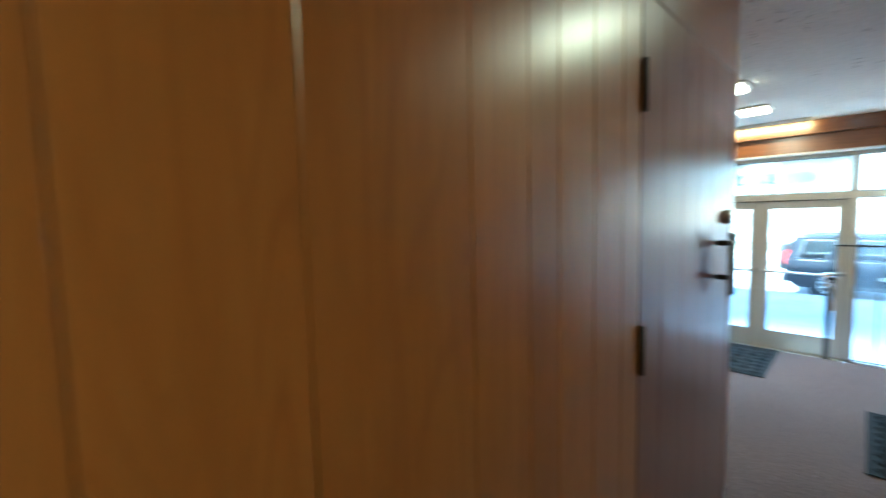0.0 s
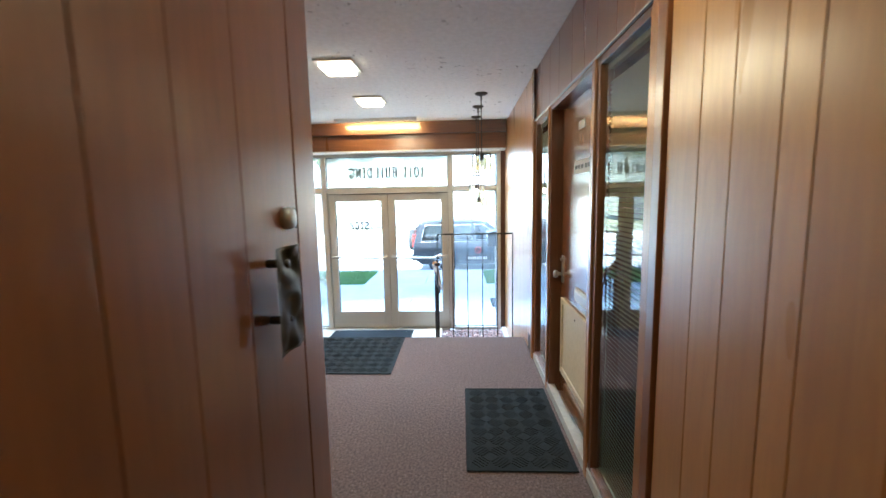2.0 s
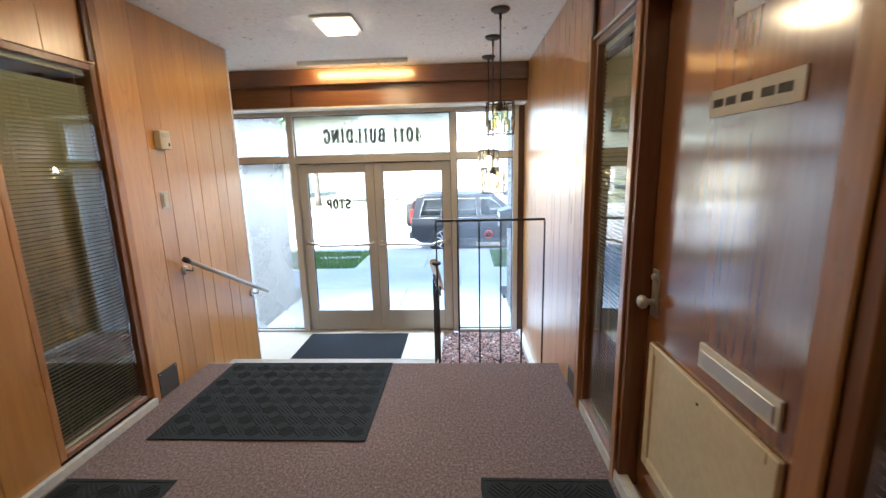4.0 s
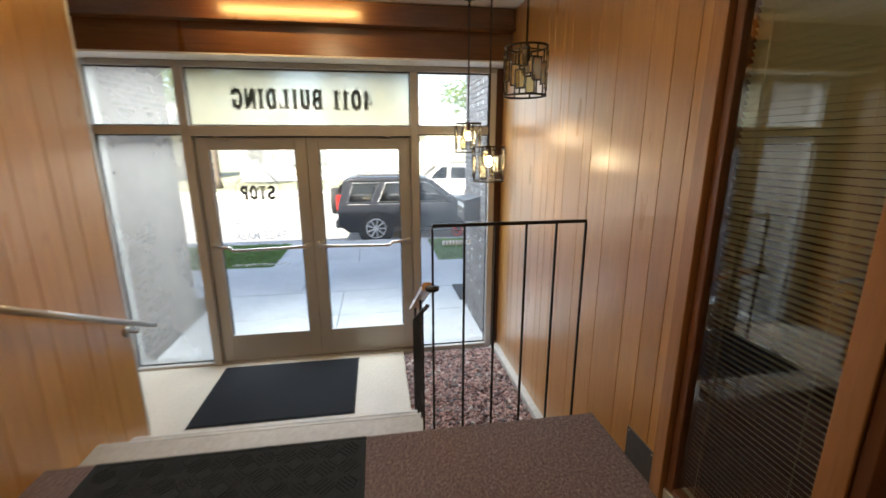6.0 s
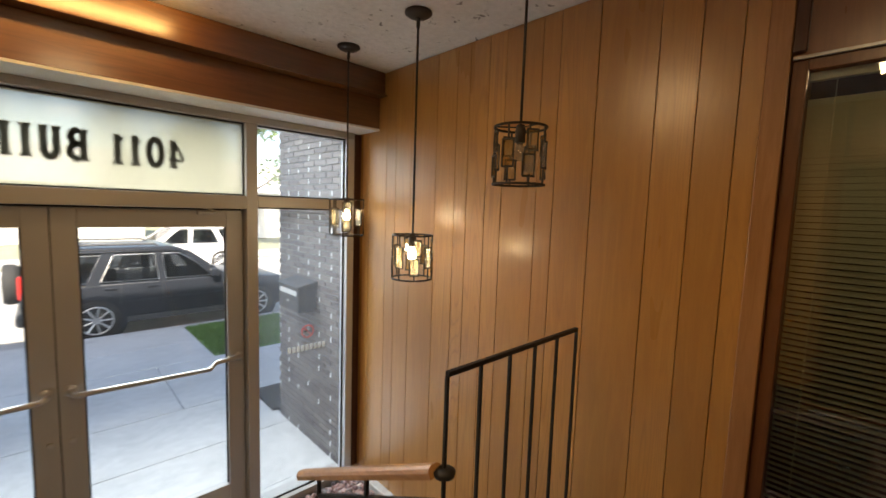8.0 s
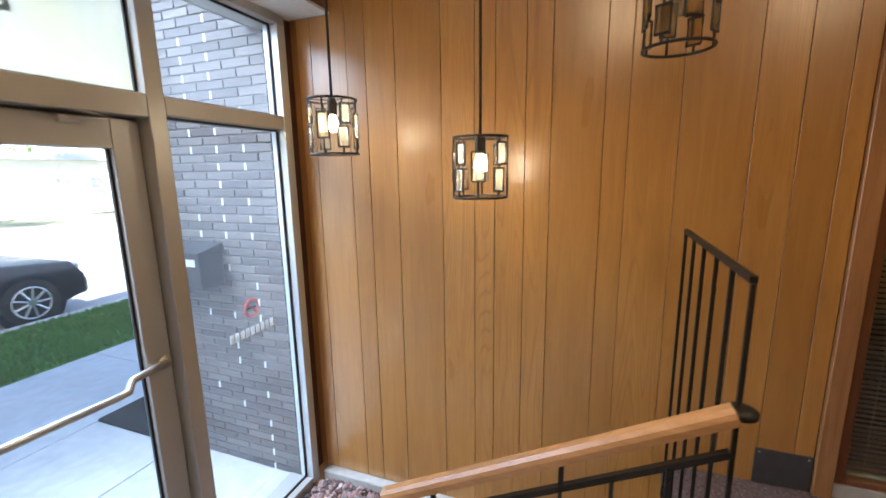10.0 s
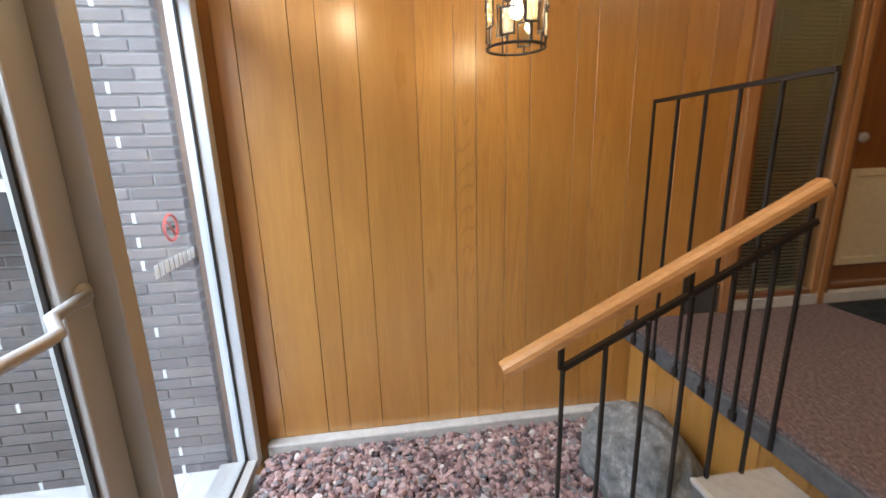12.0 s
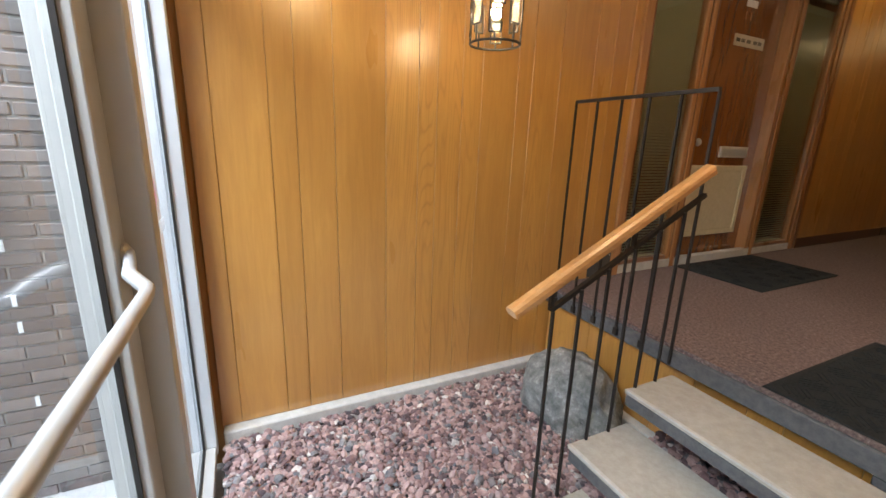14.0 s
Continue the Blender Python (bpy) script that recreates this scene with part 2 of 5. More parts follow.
def glass(name, tint=(1, 1, 1), rough=0.0, mirror=None, veil=0.0, ior=1.5, film_colour=(0.85, 0.85, 0.82)):
    """Clear pane: mostly transmission, with a mirror share that grows at a slant."""
    mat = bpy.data.materials.new(name)
    mat.use_nodes = True
    nt = mat.node_tree
    nt.nodes.remove(nt.nodes["Principled BSDF"])
    out = nt.nodes["Material Output"]
    tr, gl, fr, mx = (nt.nodes.new(k) for k in ("ShaderNodeBsdfTransparent", "ShaderNodeBsdfGlossy", "ShaderNodeFresnel", "ShaderNodeMixShader"))
    tr.inputs[0].default_value = (*tint, 1)
    gl.inputs["Roughness"].default_value = rough
    fr.inputs[0].default_value = ior
    if mirror is None:
        nt.links.new(fr.outputs[0], mx.inputs[0])
    else:
        mx.inputs[0].default_value = mirror
    nt.links.new(tr.outputs[0], mx.inputs[1])
    nt.links.new(gl.outputs[0], mx.inputs[2])
    if veil:
        # a translucent film that scatters the daylight: dust, and an imitated veil of glare
        tl, m2 = nt.nodes.new("ShaderNodeBsdfTranslucent"), nt.nodes.new("ShaderNodeMixShader")
        tl.inputs[0].default_value = (*film_colour, 1)
        film = noise_at(nt, coords(nt, (1, 1, 0.6)), 2.2, 4)
        nt.links.new(span(nt, film, veil * 0.6, veil * 1.4), m2.inputs[0])
        nt.links.new(mx.outputs[0], m2.inputs[1])
        nt.links.new(tl.outputs[0], m2.inputs[2])
        nt.links.new(m2.outputs[0], out.inputs[0])
    else:
        nt.links.new(mx.outputs[0], out.inputs[0])
    return mat


# entrance panes: glare and haze over the glass are put into the film
VEILED = glass("veiled_clear_glass", (0.95, 0.97, 0.96), veil=0.01)
MILKY = glass("milky_transom_glass", (0.95, 0.97, 0.95), veil=0.9, film_colour=(0.2, 0.176, 0.118))
HAZY = glass("hazy_sidelight_glass", (0.95, 0.97, 0.96), veil=0.09, film_colour=(0.6, 0.63, 0.67))
BEIGEVEIL = glass("beige_veil_sidelight_glass", (0.95, 0.97, 0.96), veil=0.5, film_colour=(0.36, 0.33, 0.285))
GLASS = glass("office_glass", (0.9, 0.92, 0.91), ior=2.4)
AMBER = glass("amber_seeded_glass", (0.9, 0.82, 0.58), 0.05, 0.08, veil=0.13)
CLEARPANEL = glass("smoky_seeded_glass", (0.75, 0.74, 0.66), 0.08, 0.08, veil=0.15)
INKVINYL = glass("dark_vinyl_lettering", (0.16, 0.155, 0.145), 0.5, 0.02, veil=0.3, film_colour=(0.12, 0.115, 0.1))
INKGREY = glass("thin_grey_vinyl_lettering", (0.62, 0.63, 0.65), 0.4, 0.02, veil=0.25, film_colour=(0.5, 0.5, 0.5))
CLEARBACK = glass("clear_glass_back", (1, 1, 1), 0.0, 0.0)


def glow(name, colour, strength):
    mat = bpy.data.materials.new(name)
    mat.use_nodes = True
    b = mat.node_tree.nodes["Principled BSDF"]
    b.inputs["Base Color"].default_value = (*colour, 1)
    b.inputs["Emission Color"].default_value = (*colour, 1)
    b.inputs["Emission Strength"].default_value = strength
    return mat


DIFFUSER = glow("lit_opal_diffuser", (1.0, 0.8, 0.52), 1.6)
BULB = glow("lit_bulb", (1.0, 0.82, 0.52), 28.0)

# ---- building blocks ----


def part(name, bm, material, parent=None, label="", smooth=False):
    me = bpy.data.meshes.new(name)
    bm.to_mesh(me)
    bm.free()
    me.materials.append(material)
    if smooth:
        for p in me.polygons:
            p.use_smooth = True
    ob = new(name, me)
    if parent is not None:
        ob.parent = parent
    if label:
        ob["label"] = label
    return ob


def thing(name, label, category, group="", at=(0, 0, 0)):
    ob = new(name)
    ob.empty_display_size = 0.1
    ob.location = at
    return tagged(ob, label, category, group)


def box(x0, x1, y0, y1, z0, z1, bevel=0.0, bm=None, segs=1):
    """A box between the given planes, with its edges bevelled; added to bm where one is given."""
    b = bmesh.new()
    bmesh.ops.create_cube(b, size=1.0)
    bmesh.ops.scale(b, vec=(abs(x1 - x0), abs(y1 - y0), abs(z1 - z0)), verts=b.verts)
    bmesh.ops.translate(b, vec=((x0 + x1) / 2, (y0 + y1) / 2, (z0 + z1) / 2), verts=b.verts)
    if bevel:
        bmesh.ops.bevel(b, geom=b.edges[:], offset=bevel, segments=segs, affect="EDGES", profile=0.5)
    if bm is None:
        return b
    join(bm, b)
    return bm


def join(bm, other):
    me = bpy.data.meshes.new("joined")
    other.to_mesh(me)
    other.free()
    bm.from_mesh(me)
    bpy.data.meshes.remove(me)


def tube(points, r, segs=10, bm=None, square=False):
    """A rod of constant section swept along the points, mitred at the bends and closed at its ends."""
    bm = bm or bmesh.new()
    pts = [Vector(p) for p in points]
    n = 4 if square else segs
    rings = []
    for i, p in enumerate(pts):
        a = (pts[i] - pts[i - 1]).normalized() if i else (pts[1] - pts[0]).normalized()
        c = (pts[i + 1] - pts[i]).normalized() if i + 1 < len(pts) else a
        d = (a + c).normalized()
        up = Vector((0, 0, 1)) if abs(d.z) < 0.95 else Vector((0, 1, 0))
        s = d.cross(up).normalized()
        u = s.cross(d).normalized()
        k = 1 / max(0.5, a.dot(d))
        ring = []
        for j in range(n):
            ang = 2 * math.pi * (j + (0.5 if square else 0)) / n
            rr = r * (1.4142 if square else 1)
            ring.append(bm.verts.new(p + (s * math.cos(ang) + u * math.sin(ang) * k) * rr))
        rings.append(ring)
    for ra, rb in zip(rings, rings[1:]):
        for j in range(n):
            bm.faces.new((ra[j], ra[(j + 1) % n], rb[(j + 1) % n], rb[j]))
    bm.faces.new(rings[0][::-1])
    bm.faces.new(rings[-1])
    bmesh.ops.recalc_face_normals(bm, faces=bm.faces[:])
    return bm


def lathe(profile, at=(0, 0, 0), segs=24, axis="z"):
    """A turned body from (radius, height) pairs."""
    bm = bmesh.new()
    rings = []
    for r, h in profile:
        ring = []
        for j in range(segs):
            a = 2 * math.pi * j / segs
            q = (r * math.cos(a), r * math.sin(a), h)
            q = {"z": q, "x": (q[2], q[0], q[1]), "y": (q[0], q[2], q[1])}[axis]
            ring.append(bm.verts.new(Vector(at) + Vector(q)))
        rings.append(ring)
    for ra, rb in zip(rings, rings[1:]):
        for j in range(segs):
            bm.faces.new((ra[j], ra[(j + 1) % segs], rb[(j + 1) % segs], rb[j]))
    bm.faces.new(rings[0][::-1])
    bm.faces.new(rings[-1])
    bmesh.ops.recalc_face_normals(bm, faces=bm.faces[:])
    return bm


def glazing(x0, x1, y0, y1, z0, z1, inward, parent, material=None):
    """A pane with thickness: the face towards the room mirrors and lets through, the others only let through."""
    ob = part("pane", box(x0, x1, y0, y1, z0, z1), material or GLASS, parent)
    ob.data.materials.append(CLEARBACK)
    for f in ob.data.polygons:
        f.material_index = 0 if f.normal.dot(Vector(inward)) > 0.9 else 1
    ob.visible_shadow = False
    return ob


def structure(name, bm, material, label="", category=""):
    return tagged(part(name, bm, material), label, category, kind="structure")


# ---- plan ----
XR, XL, XN = 0.80, -1.95, -0.33      # faces of the right wall, the lobby's left wall, the near left wall
YG, YD, YEDGE = 8.045, 8.09, 6.095               # inner face of the glass front, of its doors, the landing's edge
ZC, ZLOW, ZOUT = 2.545, -0.53, -0.60  # ceiling, lower floor, ground outside
YNEAR, YBACK = 3.12, -1.6            # end of the near left wall, end of the corridor behind


# ---- shell ----
def boards(wall, plane, cuts, z0, z1, facing, material, thick=0.012, axis="y", gap=0.0025, name="board"):
    """Vertical tongue-and-groove boards on a wall's face, parted at the cuts. facing is the side that shows: -1 or 1."""
    for a, b in zip(cuts, cuts[1:]):
        lo, hi = min(a, b) + gap / 2, max(a, b) - gap / 2
        p0, p1 = sorted((plane, plane - facing * thick))
        bm = box(p0, p1, lo, hi, z0, z1, 0.0015) if axis == "y" else box(lo, hi, p0, p1, z0, z1, 0.0015)
        part(name, bm, material, wall)


carpet = structure("floor", box(-2.9, 1.6, YBACK, YEDGE - 0.012, -0.02, 0.0), CARPET, "worn brown-purple cut pile carpet on the landing", "floor")
slab = structure("landing_slab", box(-2.9, 1.6, YBACK, YEDGE, -0.105, -0.022, 0.006), DARKSTONE, "dark grey stone edge of the landing slab", "floor")
fascia = structure("landing_fascia", box(-2.2, 1.0, 5.9, 6.034, -0.62, -0.107), GROOVE, "honey wood panelling under the landing", "wall")
boards(fascia, 6.047, (0.795, 0.56, 0.44, 0.21, -0.02, -0.2, -0.42, -0.55, -0.78, -1.0, -1.2, -1.36, -1.6, -1.75, -1.949), -0.6, -0.108, 1, PANEL, axis="x")
for x in (-0.85, -1.7):
    bracket = thing("steel_bracket", "dark steel bracket under the landing slab", "bracket", at=(x, 6.05, -0.2))
    part("plate", box(-0.04, 0.04, 0.0, 0.04, 0.06, 0.094, 0.003), DARKSTONE, bracket)
    part("strut", tube(((0, 0.03, -0.02), (0, 0.03, 0.06)), 0.022, bm=None, square=True), DARKSTONE, bracket)
lower = structure("lower_floor", box(-3.0, -0.16, 6.62, 8.2, ZLOW - 0.15, ZLOW, 0.004), TERRAZZO, "cream terrazzo floor inside the entrance doors", "floor")
under = structure("gravel_bed", box(-3.0, 1.0, 5.7, 8.2, -0.85, -0.70), KERB, "concrete bed below the gravel", "ground")
ceiling = structure("ceiling", box(-3.1, 1.6, YBACK, 8.3, ZC, ZC + 0.25), CEILMAT, "white stippled plaster ceiling with flaking dark flecks", "ceiling")

# right wall: lobby part, window, door, window, near part
wall_right = structure("wall_right_lobby", box(XR + 0.012, XR + 0.16, 5.49, 8.3, -0.8, ZC), GROOVE, "honey-stained vertical wood panelling beside the stairs", "wall")
boards(wall_right, XR, (7.985, 7.90, 7.685, 7.575, 7.41, 7.167, 7.0, 6.9, 6.76, 6.646, 6.427, 6.33, 6.14, 5.89, 5.743, 5.613, 5.545), -0.49, ZC - 0.004, -1, PANEL)
part("end_trim", box(XR - 0.02, XR + 0.02, 5.478, 5.543, 0.0, ZC - 0.004, 0.003), TRIMWOOD, wall_right, "lighter vertical end trim")
wall_doors = structure("wall_right_offices", box(XR + 0.004, XR + 0.16, 3.25, 5.476, 2.12, ZC), GROOVE, "wood panelled wall above the office door and windows", "wall")
boards(wall_doors, XR, (5.472, 5.2, 4.9, 4.62, 4.3, 4.05, 3.85, 3.6, 3.42, 3.26), 2.13, ZC - 0.004, -1, DOORWOOD)
part("rib", box(XR - 0.022, XR - 0.001, 5.44, 5.475, 2.14, ZC - 0.004, 0.003), DARKWOOD, wall_doors, "dark vertical wood rib")
wall_near_right = structure("wall_right_near", box(XR + 0.012, XR + 0.16, YBACK, 3.14, 0.0, ZC), GROOVE, "honey-stained vertical wood panelling in the corridor", "wall")
cuts = [3.13, 2.95, 2.814, 2.661, 2.572, 2.388, 2.297, 2.1, 1.9, 1.79, 1.57, 1.4, 1.29, 1.06, 0.9, 0.66, 0.5, 0.37, 0.1, -0.1, -0.3, -0.55, -0.8, -1.0, -1.3, -1.59]
boards(wall_near_right, XR, cuts, 0.0, ZC - 0.004, -1, PANEL)
part("end_trim", box(XR - 0.012, XR + 0.1, 3.142, 3.2, 0.0, ZC - 0.004, 0.003), DOORWOOD, wall_near_right, "dark vertical end trim")

# near left wall with its flush door
wall_near_left = structure("wall_left_near", box(XN - 0.16, XN - 0.012, YBACK, YNEAR - 0.09, 0.0, ZC), GROOVE, "brown wood panelling of the corridor's left wall", "wall")
boards(wall_near_left, XN, (1.916, 1.80, 1.641, 1.483, 1.375, 1.214, 0.93, 0.72, 0.55, 0.3, 0.1, -0.15, -0.4, -0.7, -1.0, -1.3, -1.59), 0.0, ZC - 0.004, 1, PANEL)
boards(wall_near_left, XN, (YNEAR - 0.09, 2.992), 0.0, ZC - 0.004, 1, DOORWOOD, name="jamb_board")
boards(wall_near_left, XN, (2.988, 1.92), 2.08, ZC - 0.004, 1, DOORWOOD, name="transom_panel")
part("end_board", box(XN - 0.17, XN - 0.033, YNEAR - 0.089, YNEAR + 0.13, 0, ZC - 0.004, 0.004), DOORWOOD, wall_near_left, "brown end board")

# lobby's left wall: window, then panelling down beside the stairs
wall_left = structure("wall_left_lobby", box(XL - 0.16, XL - 0.012, 5.5, 6.9, -0.8, ZC), GROOVE, "honey-stained panelling beside the steps, with a steel handrail", "wall")
boards(wall_left, XL, (6.885, 6.66, 6.52, 6.3, 6.17, 5.95, 5.8, 5.56), -0.6, ZC - 0.004, 1, PANEL)
part("end_trim", box(XL - 0.02, XL + 0.008, 5.5, 5.556, 0.0, ZC - 0.004, 0.003), TRIMWOOD, wall_left)
part("corner_bead", box(XL - 0.16, XL + 0.003, 6.887, 6.905, -0.6, ZC - 0.004, 0.002), ALULIGHT, wall_left, "bright metal corner bead")
wall_left_head = structure("wall_left_head", box(XL - 0.16, XL - 0.012, 3.3, 5.5, 2.10, ZC), GROOVE, "panelling over the left office window", "wall")
boards(wall_left_head, XL, (5.498, 5.2, 4.95, 4.7, 4.5, 4.2, 3.9, 3.6, 3.31), 2.1, ZC - 0.004, 1, PANEL)
part("rib", box(XL + 0.001, XL + 0.02, 5.44, 5.475, 2.11, ZC - 0.004, 0.003), DARKWOOD, wall_left_head)
wall_left_mid = structure("wall_left_offices", box(XL - 0.16, XL - 0.012, 2.9, 4.86, 0.0, 2.1), GROOVE, "panelled wall beside the left office window", "wall")
boards(wall_left_mid, XL, (4.858, 4.6, 4.4, 4.15, 3.9, 3.66, 3.4, 3.13, 2.91), 0.0, 2.098, 1, PANEL)
structure("wall_left_return", box(XL - 0.16, XN - 0.163, 2.75, 2.9, 0.0, ZC), PANEL, "panelled return wall behind the corridor door", "wall")
structure("wall_vestibule", box(-2.98, -2.83, 6.9, 8.1, -0.8, ZC), PANEL, "panelled side wall of the entrance", "wall")
structure("wall_vestibule_back", box(-2.98, XL - 0.163, 6.75, 6.9, -0.8, ZC), PANEL, "panelled back wall of the entrance", "wall")
structure("wall_back", box(XN - 0.2, 1.2, YBACK - 0.15, YBACK, 0.0, ZC), PANEL, "panelled end wall of the corridor", "wall")
base = structure("baseboard_right", box(XR - 0.01, XR - 0.001, YBACK, 3.13, 0.0, 0.095, 0.002), DARKWOOD, "dark wood baseboard of the corridor", "baseboard")
structure("baseboard_offices", box(XR - 0.004, XR + 0.05, 3.25, 5.476, 0.0, 0.06, 0.002), KERB, "pale scuffed sill under the office windows", "baseboard")
structure("baseboard_left", box(XL + 0.001, XL + 0.03, 3.0, 5.5, 0.0, 0.05, 0.002), KERB, "pale sill under the left office window", "baseboard")

# beam over the glass front
beam = structure("beam", box(-2.83, XR - 0.002, 7.775, 8.06, 2.165, ZC - 0.003), BEAMWOOD, "brown wood-faced beam above the entrance doors", "beam")
part("fascia", box(-2.83, XR - 0.004, 7.712, 7.7735, 2.385, ZC - 0.004, 0.002), BEAMWOOD, beam, "brown upper fascia board")
# lip added to keep the warm strip's glow off the lower beam
part("lip", box(-2.83, XR - 0.004, 7.682, 7.7735, 2.375, 2.3845, 0.001), BEAMWOOD, beam, "thin wood lip under the fascia, added to shade the beam below")
structure("beam_soffit", box(-2.83, XR - 0.002, 7.77, 8.05, 2.15, 2.163), WHITEP, "white painted underside of the beam", "trim")

# kerb round the gravel
kerb = structure("kerb", box(XR - 0.055, XR + 0.01, 5.88, 7.98, -0.72, -0.492, 0.006), KERB, "pale concrete kerb along the panelling", "kerb")
structure("kerb_back", box(-0.1, XR - 0.057, 6.05, 6.11, -0.72, -0.5, 0.006), KERB, "pale concrete kerb under the landing", "kerb")


# ---- glass front ----
def front():
    f0, f1 = YG - 0.035, YG + 0.13
    fr = structure("window_1", box(-2.55, 0.742, f0, f1, 2.105, 2.15, 0.003), ALU, "grey aluminium glazed entrance front", "window")
    for n, x0, x1, z0, z1 in (("mullion", -1.938, -1.868, -0.53, 2.104), ("mullion", -0.039, 0.03, -0.53, 2.104),
                              ("transom_bar", -1.867, -0.04, 1.565, 1.65), ("transom_bar", 0.031, 0.679, 1.58, 1.65),
                              ("transom_bar", -2.6, -1.939, 1.58, 1.65),
                              ("sill", 0.031, 0.679, -0.55, -0.505), ("sill", -2.6, -1.939, -0.55, -0.505)):
        part(n, box(x0, x1, f0, f1, z0, z1, 0.003), ALU, fr)
    # lighter metal than the other frame parts: daylight on this jamb, in colour
    part("jamb", box(0.68, 0.738, f0 - 0.004, YG + 0.055, -0.55, 2.104, 0.003), ALULIGHT, fr, "aluminium jamb, toned brighter for the daylight on it")
    part("jamb_trim", box(0.739, XR + 0.01, f0 + 0.02, YG + 0.05, -0.5, 2.149, 0.002), DARKWOOD, fr, "dark wood strip beside the jamb")
    part("jamb", box(-2.83, -2.6, f0, f1, -0.55, 2.149, 0.003), ALU, fr)
    for x0, x1, z0, z1, pane_glass in ((-1.868, -0.039, 1.65, 2.105, MILKY), (0.03, 0.68, 1.65, 2.105, HAZY), (0.03, 0.68, -0.505, 1.58, HAZY), (-2.6, -1.938, 1.65, 2.105, BEIGEVEIL), (-2.6, -1.938, -0.505, 1.58, BEIGEVEIL)):
        glazing(x0 - 0.004, x1 + 0.004, YG + 0.018, YG + 0.024, z0 - 0.004, z1 + 0.004, (0, -1, 0), fr, pane_glass)
        for bx0, bx1, bz0, bz1 in ((x0, x0 + 0.01, z0, z1), (x1 - 0.01, x1, z0, z1), (x0 + 0.0105, x1 - 0.0105, z0, z0 + 0.01), (x0 + 0.0105, x1 - 0.0105, z1 - 0.01, z1)):
            part("gasket", box(bx0, bx1, YG + 0.008, YG + 0.017, bz0, bz1), BLACKIRON, fr)
    return fr


WINDOW = front()


def mirrored_text(words, x_right, z, height, width, parent, material=INKMAT, depth=0.001, plane=YG + 0.027):
    """Lettering on the outer face of a pane, that reads from the street: seen from inside it is reversed."""
    cu = bpy.data.curves.new("lettering", "FONT")
    cu.body, cu.size, cu.extrude, cu.offset = words, 1.0, depth, 0.028
    ob = bpy.data.objects.new("lettering", cu)
    scene.collection.objects.link(ob)
    dg = bpy.context.evaluated_depsgraph_get()
    me = bpy.data.meshes.new_from_object(ob.evaluated_get(dg))
    bpy.data.objects.remove(ob)
    co = np.empty(len(me.vertices) * 3)
    me.vertices.foreach_get("co", co)
    co = co.reshape(-1, 3)
    lo, hi = co.min(0), co.max(0)
    out = np.empty_like(co)
    out[:, 0] = x_right - (co[:, 0] - lo[0]) / (hi[0] - lo[0]) * width
    out[:, 1] = plane + co[:, 2]
    out[:, 2] = z + (co[:, 1] - lo[1]) / (hi[1] - lo[1]) * height
    me.vertices.foreach_set("co", out.ravel())
    me.materials.clear()
    me.materials.append(material)
    t = new("lettering", me)
    t.parent = parent
    return t


def arc(cx, cz, rx, rz, a0, a1, n=12):
    return [(cx + rx * math.cos(radians(a0 + (a1 - a0) * k / n)), cz + rz * math.sin(radians(a0 + (a1 - a0) * k / n))) for k in range(n + 1)]


def glyph(ch):
    """Strokes of a bold slab-serif capital or figure in a unit box: (points, heavy)."""
    foot = lambda x0, x1, z: ([(x0, z), (x1, z)], False)
    stem = lambda x, z0=0.0, z1=1.0: ([(x, z0), (x, z1)], True)
    return {
        "I": [stem(0.5), foot(0.05, 0.95, 0.04), foot(0.05, 0.95, 0.96)],
        "1": [stem(0.55), foot(0.15, 0.95, 0.04), ([(0.12, 0.8), (0.5, 0.95)], False)],
        "L": [stem(0.3), foot(0.03, 0.95, 0.04), foot(0.03, 0.57, 0.96), ([(0.92, 0.0), (0.92, 0.3)], False)],
        "D": [stem(0.25), foot(0.02, 0.5, 0.04), foot(0.02, 0.5, 0.96), (arc(0.48, 0.5, 0.4, 0.46, 90, -90), True)],
        "B": [stem(0.25), foot(0.02, 0.5, 0.04), foot(0.02, 0.5, 0.96), foot(0.25, 0.5, 0.52), (arc(0.5, 0.74, 0.32, 0.22, 90, -90), True), (arc(0.5, 0.28, 0.38, 0.24, 90, -90), True)],
        "U": [stem(0.24, 0.3), stem(0.8, 0.3), (arc(0.52, 0.3, 0.28, 0.26, 180, 360), True), foot(0.02, 0.46, 0.96), foot(0.6, 1.0, 0.96)],
        "N": [stem(0.17), stem(0.84), ([(0.17, 0.97), (0.84, 0.03)], True), foot(0.0, 0.36, 0.04), foot(0.0, 0.25, 0.96), foot(0.64, 1.0, 0.96)],
        "G": [(arc(0.5, 0.5, 0.37, 0.46, 45, 320), True), foot(0.52, 0.98, 0.42), stem(0.82, 0.06, 0.42), stem(0.84, 0.7, 0.97)],
        "4": [stem(0.68), ([(0.62, 0.97), (0.06, 0.32)], False), foot(0.03, 0.98, 0.29), foot(0.42, 0.94, 0.04)],
        "0": [(arc(0.5, 0.5, 0.36, 0.46, 0, 360, 24), True)],
        "O": [(arc(0.5, 0.5, 0.36, 0.46, 0, 360, 24), True)],
        "S": [(arc(0.5, 0.73, 0.33, 0.22, 20, 270), True), (arc(0.5, 0.27, 0.35, 0.24, 90, -160), True)],
        "T": [stem(0.5), foot(0.02, 0.98, 0.96), foot(0.25, 0.75, 0.04), ([(0.04, 0.72), (0.04, 1.0)], False), ([(0.96, 0.72), (0.96, 1.0)], False)],
        "P": [stem(0.25), foot(0.02, 0.55, 0.04), foot(0.02, 0.5, 0.96), foot(0.25, 0.5, 0.47), (arc(0.5, 0.71, 0.36, 0.24, 90, -90), True)],
    }[ch]


